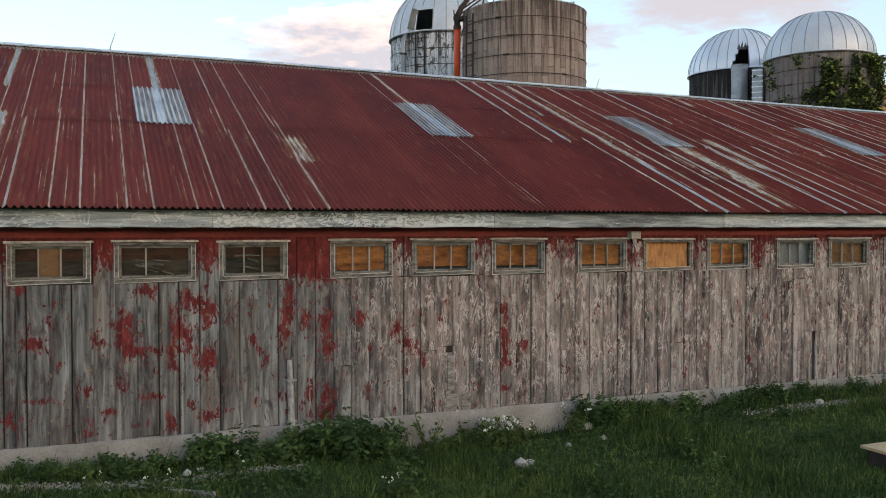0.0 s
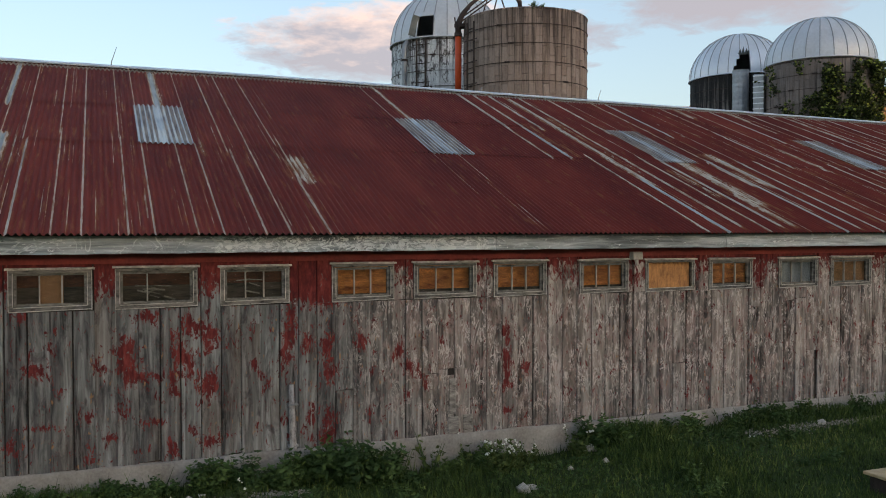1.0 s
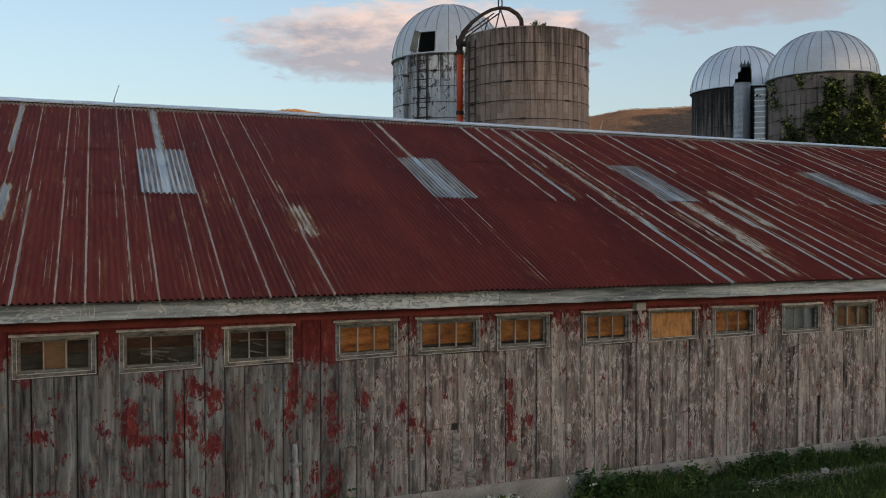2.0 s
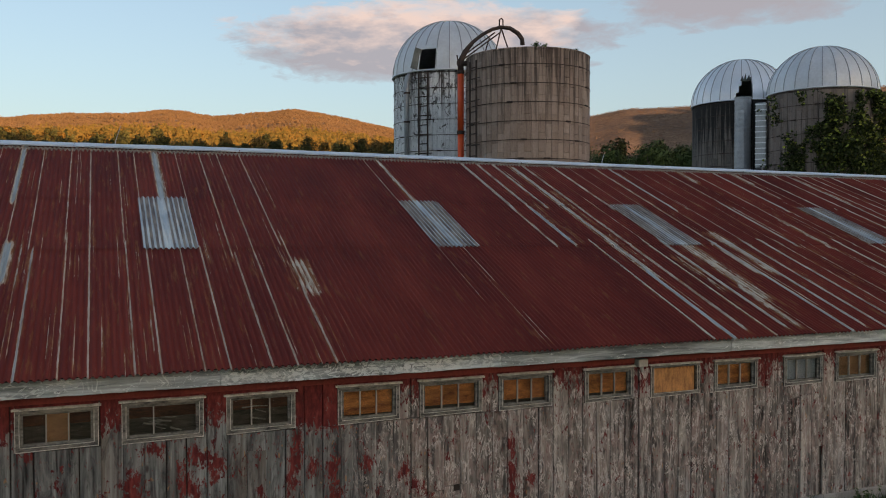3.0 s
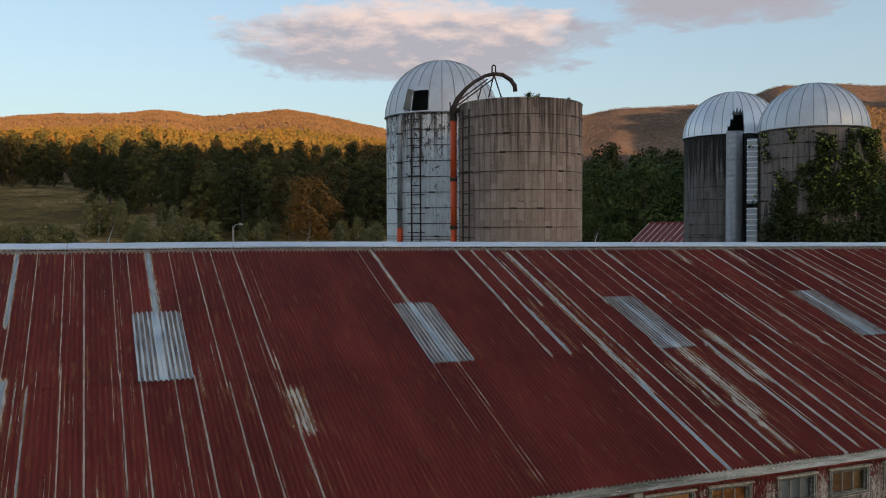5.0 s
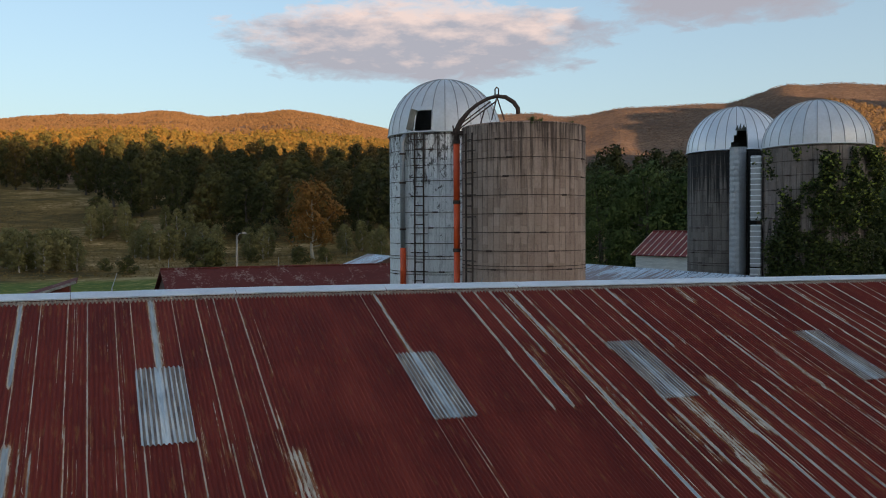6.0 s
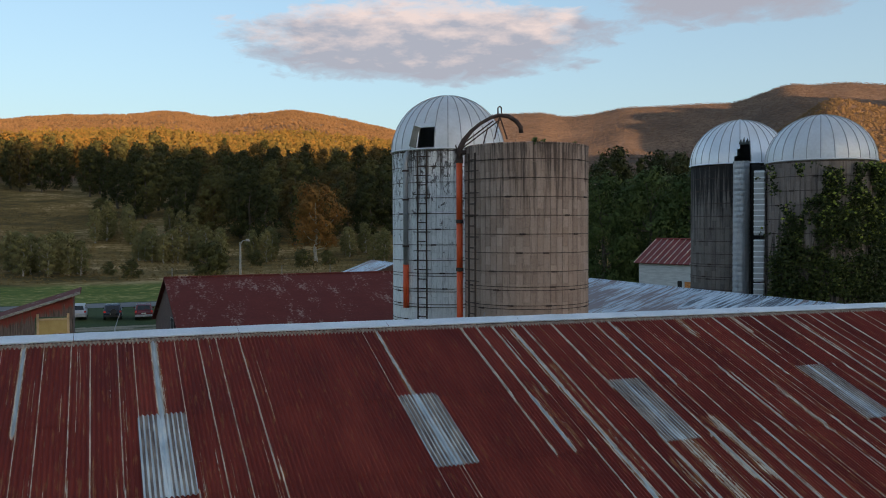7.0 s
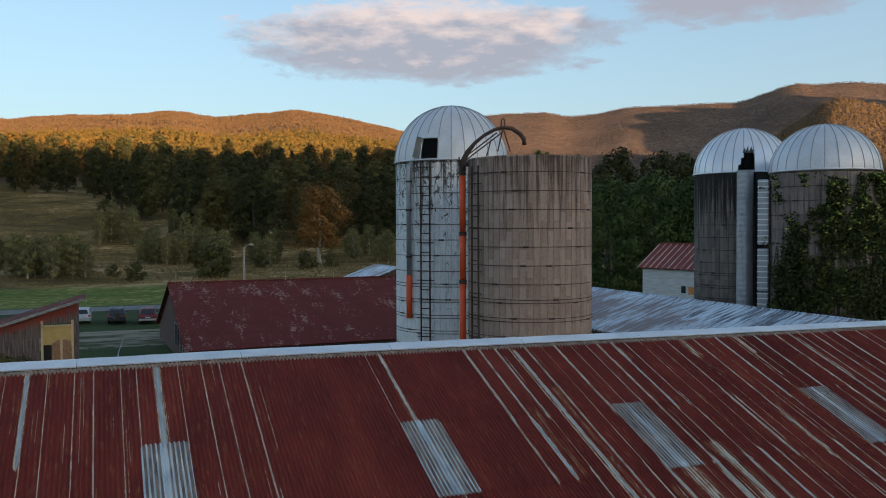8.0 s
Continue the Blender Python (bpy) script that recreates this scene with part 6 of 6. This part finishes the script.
def car(x, y, rz, paint, label, spare=False):
    c = base("car", x, y, -1.78, rz)
    tagged(c, label, "car", group="cars parked by the road")
    side = [(-2.25, 0.35), (-2.3, 0.75), (-2.2, 1.0), (-2.05, 1.08), (2.0, 1.02), (2.25, 0.8), (2.28, 0.35)]
    cab = [(-2.12, 1.05), (-1.85, 1.62), (-1.5, 1.72), (0.2, 1.7), (1.0, 1.06)]

    def loft(profile, w0, w1):
        bm = bmesh.new()
        cols = []
        for u in (-1, -0.92, 0.92, 1):
            k = w0 if abs(u) == 1 else w1
            cols.append([bm.verts.new((u * 0.92 if abs(u) < 1 else u * 0.93, p[0] * k, p[1] if abs(u) < 1 else p[1] * 0.985 + 0.008)) for p in profile])
        for a, b in zip(cols, cols[1:]):
            for i in range(len(profile)):
                j = (i + 1) % len(profile)
                bm.faces.new((a[i], a[j], b[j], b[i]))
        bm.faces.new(cols[0][::-1])
        bm.faces.new(cols[-1])
        bmesh.ops.recalc_face_normals(bm, faces=bm.faces[:])
        return bm

    part("body", loft(side, 0.985, 1.0), paint, c)
    bm = loft(cab, 0.94, 1.0)
    for v in bm.verts:
        v.co.x *= 0.93 - 0.1 * max(0, (v.co.z - 1.1) / 0.6)
    part("cabin", bm, paint, c)
    glass = [(-0.66, -2.075, 1.14), (0.66, -2.075, 1.14), (0.58, -1.88, 1.58), (-0.58, -1.88, 1.58)]
    bm = bmesh.new()
    bm.faces.new([bm.verts.new((p, q - 0.035, r)) for p, q, r in glass])
    thick(bm, 0.02)
    part("rear_window", bm, M_CARGLASS, c, "dark rear window")
    for sx in (-1, 1):
        bm = bmesh.new()
        bm.faces.new([bm.verts.new((sx * (0.875 - 0.1 * (r - 1.1) / 0.6), q, r)) for q, r in ((-1.75, 1.15), (0.6, 1.15), (0.1, 1.6), (-1.65, 1.6))])
        thick(bm, 0.02)
        part("side_window", bm, M_CARGLASS, c, "dark side window")
        part("tail_light", boxed(sx * 0.8 - 0.11, sx * 0.8 + 0.11, -2.33, -2.2, 0.85, 1.05, bevel=0.02), M_TAIL, c, "red tail light")
        part("mirror", boxed(sx * 1.0 - 0.09, sx * 1.0 + 0.09, 0.7, 0.82, 1.05, 1.2, bevel=0.03), paint, c)
        for wy in (-1.4, 1.4):
            tyre = part("tyre", tubed(((sx * 0.7, wy, 0.34), (sx * 0.93, wy, 0.34)), 0.34, 20), M_TYRE, c)
            part("rim", tubed(((sx * 0.9, wy, 0.34), (sx * 0.945, wy, 0.34)), 0.2, 14), M_RODS, tyre)
    part("bumper", boxed(-0.9, 0.9, -2.38, -2.2, 0.38, 0.62, bevel=0.04), M_RODS if not spare else M_TYRE, c)
    part("number_plate", boxed(-0.25, 0.25, -2.345, -2.3, 0.68, 0.8), M_PALE, c)
    if spare:
        part("spare_wheel", tubed(((0.1, -2.3, 0.95), (0.1, -2.5, 0.95)), 0.34, 20), M_TYRE, c)
    return c


car(-2.15, 103.8, -1, M_SILVER, "silver estate car parked beside the shed")
car(1.45, 102.4, -2, M_NAVY, "dark blue off-road car with spare wheel on the back", True)
car(4.65, 101.4, -3, M_MAROON, "dark maroon car with red tail lights")

# ---------- vine on the dark silo ----------


def build_vine():
    rs = np.random.RandomState(5)
    r, pts = 2.62, []
    while len(pts) < 24000:
        phi, z = rs.uniform(-75, 100), rs.uniform(3.5, 12.1)
        lo = np.interp(z, (3.5, 6.0, 8.0, 9.5, 11.0, 12.2), (-78, -74, -54, -40, -12, 0))
        hole = noise.noise(Vector((phi * 0.05, z * 0.7, 3.0))) + 0.5 * noise.noise(Vector((phi * 0.13, z * 1.7, 7.0)))
        dense = np.clip((phi - lo) / 22, 0, 1) * (1.1 - 0.75 * float(sstep(9.0, 12.2, z)) * (phi < 35)) + hole * 1.6 - 0.32
        if phi > 62 and z > 6:
            dense -= 0.25 + 0.3 * (60 < phi < 78)
        if rs.uniform() < dense:
            deep = r + 0.05 + abs(rs.normal()) * 0.16 + 0.35 * max(0.0, hole) * (rs.uniform() < 0.5)
            pts.append(on(deep, phi, z))
    v, f = cards(pts, 0.135, rs, 0.2, 1.2)
    vine = base("vine", 34.2, 33.8, -0.8, -math.degrees(math.atan2(34.2, 33.8)))
    tagged(vine, "thick green vine climbing over the dark silo", "vine")
    raw("leaves", v, f, M_VINE, vine)
    # outer leaves towards the rim get the brighter colour as painted highlights
    lit_pts = [p for p in pts if p[2] > 8.2 and rs.uniform() < 0.03 + 0.035 * (p[2] - 8.2)]
    lit_pts = [(q[0] * 1.03, q[1] * 1.03, q[2] + 0.06) for q in lit_pts]
    v, f = cards(lit_pts, 0.14, rs, 0.4, 1.2)
    raw("young_leaves", v, f, M_VINE_LIT, vine, "yellow-green leaves near the rim, coloured as lit ones")
    for i in range(14):
        p0 = rs.uniform(-60, 85)
        path = [on(r + 0.05, p0 + 8 * math.sin(k * 0.9 + i), 0.5 + k * 1.15) for k in range(int(rs.randint(6, 10)))]
        part("stem", tube(bmesh.new(), path, 0.025, 5), M_BARK, vine)


build_vine()

# ---------- grass, weeds and stones along the wall ----------


def build_grass():
    rs = np.random.RandomState(17)
    n = 140000
    x = rs.uniform(-2.2, 14.5, n)
    y = 10.36 - 4.6 * rs.uniform(0, 1, n) ** 1.15
    thin = np.array([noise.noise(Vector((a * 0.8, b * 0.8, 1.0))) for a, b in zip(x, y)])
    strip_ = np.exp(-((y - 9.72 + 0.06 * np.sin(x * 2)) / 0.2) ** 2) * ((x < 2.3) | (x > 8.6))
    ok = (rs.uniform(0, 1, n) < 0.75 + thin * 0.8) & (rs.uniform(0, 1, n) > strip_ * 0.95)
    x, y, thin = x[ok], y[ok], thin[ok]
    n = len(x)
    z = land(x, y)
    h = rs.uniform(0.03, 0.085, n) * (1 + 1.9 * np.clip(thin, 0, 1)) * (1 + 0.8 * (y > 10.0)) * np.where(rs.uniform(0, 1, n) < 0.03, 2.2, 1.0)
    t = rs.uniform(0, math.tau, n)
    lean = rs.normal(0, 0.35, (n, 2)) * h[:, None]
    w = rs.uniform(0.005, 0.011, n)
    v = np.stack((np.stack((x - w * np.cos(t), y - w * np.sin(t), z - 0.01), -1), np.stack((x + w * np.cos(t), y + w * np.sin(t), z - 0.01), -1),
                  np.stack((x + lean[:, 0], y + lean[:, 1], z + h), -1)), 1).reshape(-1, 3)
    ob = raw("grass", v, np.arange(3 * n).reshape(-1, 3), M_BLADE)
    tagged(ob, "short uneven grass in front of the barn wall", "grass", kind="stuff")
    m = 60000
    x = rs.uniform(-2.2, 14.5, m)
    y = 10.36 - 4.4 * rs.uniform(0, 1, m) ** 1.3
    lush = np.array([noise.noise(Vector((a * 0.55, b * 0.9, 5.0))) + 0.6 * noise.noise(Vector((a * 2.1, b * 2.1, 9.0))) for a, b in zip(x, y)])
    strip_ = np.exp(-((y - 9.72) / 0.2) ** 2) * ((x < 2.3) | (x > 8.6))
    ok = (rs.uniform(0, 1, m) < 0.45 + lush) & (strip_ < 0.4)
    x, y, lush = x[ok], y[ok], lush[ok]
    z = land(x, y) + rs.uniform(0.0, 1.0, len(x)) * (0.04 + 0.12 * np.clip(lush, 0, 1))
    v, f = cards(np.stack((x, y, z), -1), 0.034, rs, 0.6, 1.3)
    ob = raw("ground_cover", v, f, M_WEED)
    tagged(ob, "low leafy clover and weeds among the grass", "ground cover", kind="stuff")


build_grass()


def weed(seed, height, spread, n_stems, leaf, label, mat, flowers=0, leaves=34):
    rs = np.random.RandomState(seed)
    w = base("weed", 0, 0, -50)
    tagged(w, label, "weed", group="weeds along the wall")
    bm, pts, tips = bmesh.new(), [], []
    for i in range(n_stems):
        a, rad = rs.uniform(0, math.tau), spread * rs.uniform(0.05, 0.6)
        hh = height * rs.uniform(0.55, 1.1)
        tip = Vector((math.cos(a) * (rad + hh * 0.3), math.sin(a) * (rad + hh * 0.3), hh))
        root = Vector((math.cos(a) * rad * 0.5, math.sin(a) * rad * 0.5, -0.05))
        mid = root.lerp(tip, 0.5) + Vector((0, 0, 0.1 * hh))
        tube(bm, (root, mid, tip), [0.006, 0.005, 0.002], 4)
        for k in range(leaves):
            q = root.lerp(mid, k / leaves * 2) if k < leaves / 2 else mid.lerp(tip, k / leaves * 2 - 1)
            pts.append(q + Vector(rs.normal(0, leaf * 0.75, 3)))
        tips.append(tip)
    part("stem", bm, M_WEED, w)["kind"] = "stuff"
    v, f = cards(pts, leaf, rs, 0.5, 2.0)
    raw("leaves", v, f, mat, w)["kind"] = "stuff"
    if flowers:
        bm = bmesh.new()
        for tip in tips[:flowers]:
            for k in range(5):
                c = tip + Vector(rs.normal(0, 0.025, 3))
                bmesh.ops.create_icosphere(bm, subdivisions=1, radius=0.012, matrix=Matrix.Translation(c))
        part("flower", bm, M_FLOWER, w, "small white flower heads")["kind"] = "stuff"
    return w


def build_weeds():
    rs = random.Random(33)
    kinds = [weed(1, 0.5, 0.35, 16, 0.055, "bushy dark green weed against the barn footing", M_WEED),
             weed(2, 0.26, 0.3, 12, 0.04, "low green weed at the barn footing", M_WEED),
             weed(3, 0.55, 0.15, 5, 0.035, "thin tall weed stem at the barn footing", M_LEAF, 0, 14),
             weed(4, 0.3, 0.25, 9, 0.035, "low weed with white flower heads", M_LEAF, 2, 20)]
    for x0, x1, n, kind, s0, s1, d in ((1.95, 3.35, 11, 0, 0.65, 1.05, 0.35), (-1.6, 2.0, 22, 1, 0.5, 0.9, 0.35), (3.4, 4.1, 4, 2, 0.9, 1.3, 0.12), (4.2, 5.4, 8, 1, 0.6, 1.0, 0.3), (4.4, 6.4, 9, 3, 0.8, 1.2, 0.5),
                                   (6.0, 8.0, 9, 1, 0.7, 1.1, 0.3), (6.2, 6.8, 3, 0, 0.6, 0.8, 0.2), (7.8, 10.4, 12, 1, 0.6, 1.0, 0.3), (10.4, 13.5, 12, 0, 0.35, 0.6, 0.3), (8.0, 12.0, 7, 2, 0.5, 0.9, 0.2), (1.0, 1.7, 4, 0, 0.5, 0.75, 0.25),
                                   (-1.2, 9.0, 7, 3, 0.5, 0.8, 2.2), (2.0, 9.0, 16, 1, 0.4, 0.8, 2.4)):
        for i in range(n):
            x, y = rs.uniform(x0, x1), 10.3 - rs.uniform(0.02, d)
            s = rs.uniform(s0, s1)
            m = Matrix.LocRotScale((x, y, height_at(x, y) - 0.01), Euler((0, 0, rs.uniform(0, 6.3))), (s, s, s))
            copy_thing(kinds[kind], m).matrix_basis = m
    for x, y, s in ((15.1, 28.62, 0.8), (15.4, 28.55, 0.6), (16.9, 28.75, 0.5)):
        m = Matrix.LocRotScale((x, y, 11.4), Euler((0, 0, x * 3)), (s, s, s))
        ob = copy_thing(kinds[1], m)
        ob.matrix_basis = m
        tagged(ob, "small green weed growing on the silo rim", group="weeds on the silo rim")
    for p in kinds:
        for o in (*p.children_recursive, p):
            bpy.data.objects.remove(o)


build_weeds()


def lump(bm, c, r, rs, flat=0.7):
    got = bmesh.ops.create_icosphere(bm, subdivisions=1, radius=r, matrix=Matrix.Translation(c))
    for v in got["verts"]:
        q = v.co - Vector(c)
        v.co = Vector(c) + Vector((q.x, q.y, q.z * flat)) * rs.uniform(0.7, 1.25)


def build_stones():
    rs = random.Random(8)
    for x, y, r in ((6.22, 10.15, 0.1), (4.65, 9.05, 0.1), (4.8, 9.08, 0.07), (5.6, 9.58, 0.045), (6.16, 9.64, 0.05), (5.1, 10.12, 0.05), (9.9, 9.7, 0.07), (0.95, 9.85, 0.06), (1.1, 9.95, 0.045)):
        st = base("stone", x, y, height_at(x, y))
        tagged(st, "pale weathered stone lying in the grass", "stone", group="stones in the grass")
        bm = bmesh.new()
        lump(bm, (0, 0, r * 0.5), r, rs)
        part("rock", bm, M_STONE, st)
    verts, faces = [], []
    for i in range(2600):
        x = rs.choice((rs.uniform(-1.8, 2.3), rs.uniform(8.6, 14)))
        y = 9.72 - 0.06 * math.sin(x * 2) + rs.gauss(0, 0.1)
        r = rs.uniform(0.006, 0.026)
        z = height_at(x, y)
        k = len(verts)
        for j in range(4):
            verts.append((x + r * math.cos(j * 1.57 + x * 9) * rs.uniform(0.7, 1.3), y + r * math.sin(j * 1.57 + x * 9) * rs.uniform(0.7, 1.3), z))
        verts.append((x, y, z + r * rs.uniform(0.6, 1.1)))
        faces += [(k + j, k + (j + 1) % 4, k + 4) for j in range(4)]
    tagged(raw("gravel", verts, faces, M_GRAVEL), "pale gravel in the drip line below the eave", "gravel", kind="stuff")
    edge = base("edging_board", 0.75, 9.3, height_at(0.75, 9.3), -38)
    tagged(edge, "old grey board half sunk in the grass", "board")
    part("board", boxed(-0.5, 0.5, -0.03, 0.03, -0.05, 0.05, bevel=0.01), M_TRIM, edge)
    # raised bed
    bed = base("raised_bed", 9.15, 6.8, height_at(9.15, 6.8))
    tagged(bed, "raised garden bed of dark boards with pale timber rim", "planter")
    for a, b, c, d in ((-0.95, 2.0, -0.6, -0.55), (-0.95, 2.0, 0.5, 0.55), (-0.95, -0.9, -0.55, 0.5), (1.95, 2.0, -0.55, 0.5)):
        part("side_board", boxed(a, b, c, d, -0.1, 0.2, bevel=0.006), M_OLDWOOD, bed)
    for a, b, c, d in ((-1.0, 2.05, -0.68, -0.5), (-1.0, 2.05, 0.44, 0.6), (-1.0, -0.84, -0.497, 0.437)):
        part("rim_board", boxed(a, b, c, d, 0.203, 0.24, bevel=0.006), M_NEWWOOD, bed, "pale new timber rim")
    part("soil", boxed(-0.88, 1.94, -0.54, 0.49, 0.0, 0.14), M_OLDWOOD, bed)


build_stones()
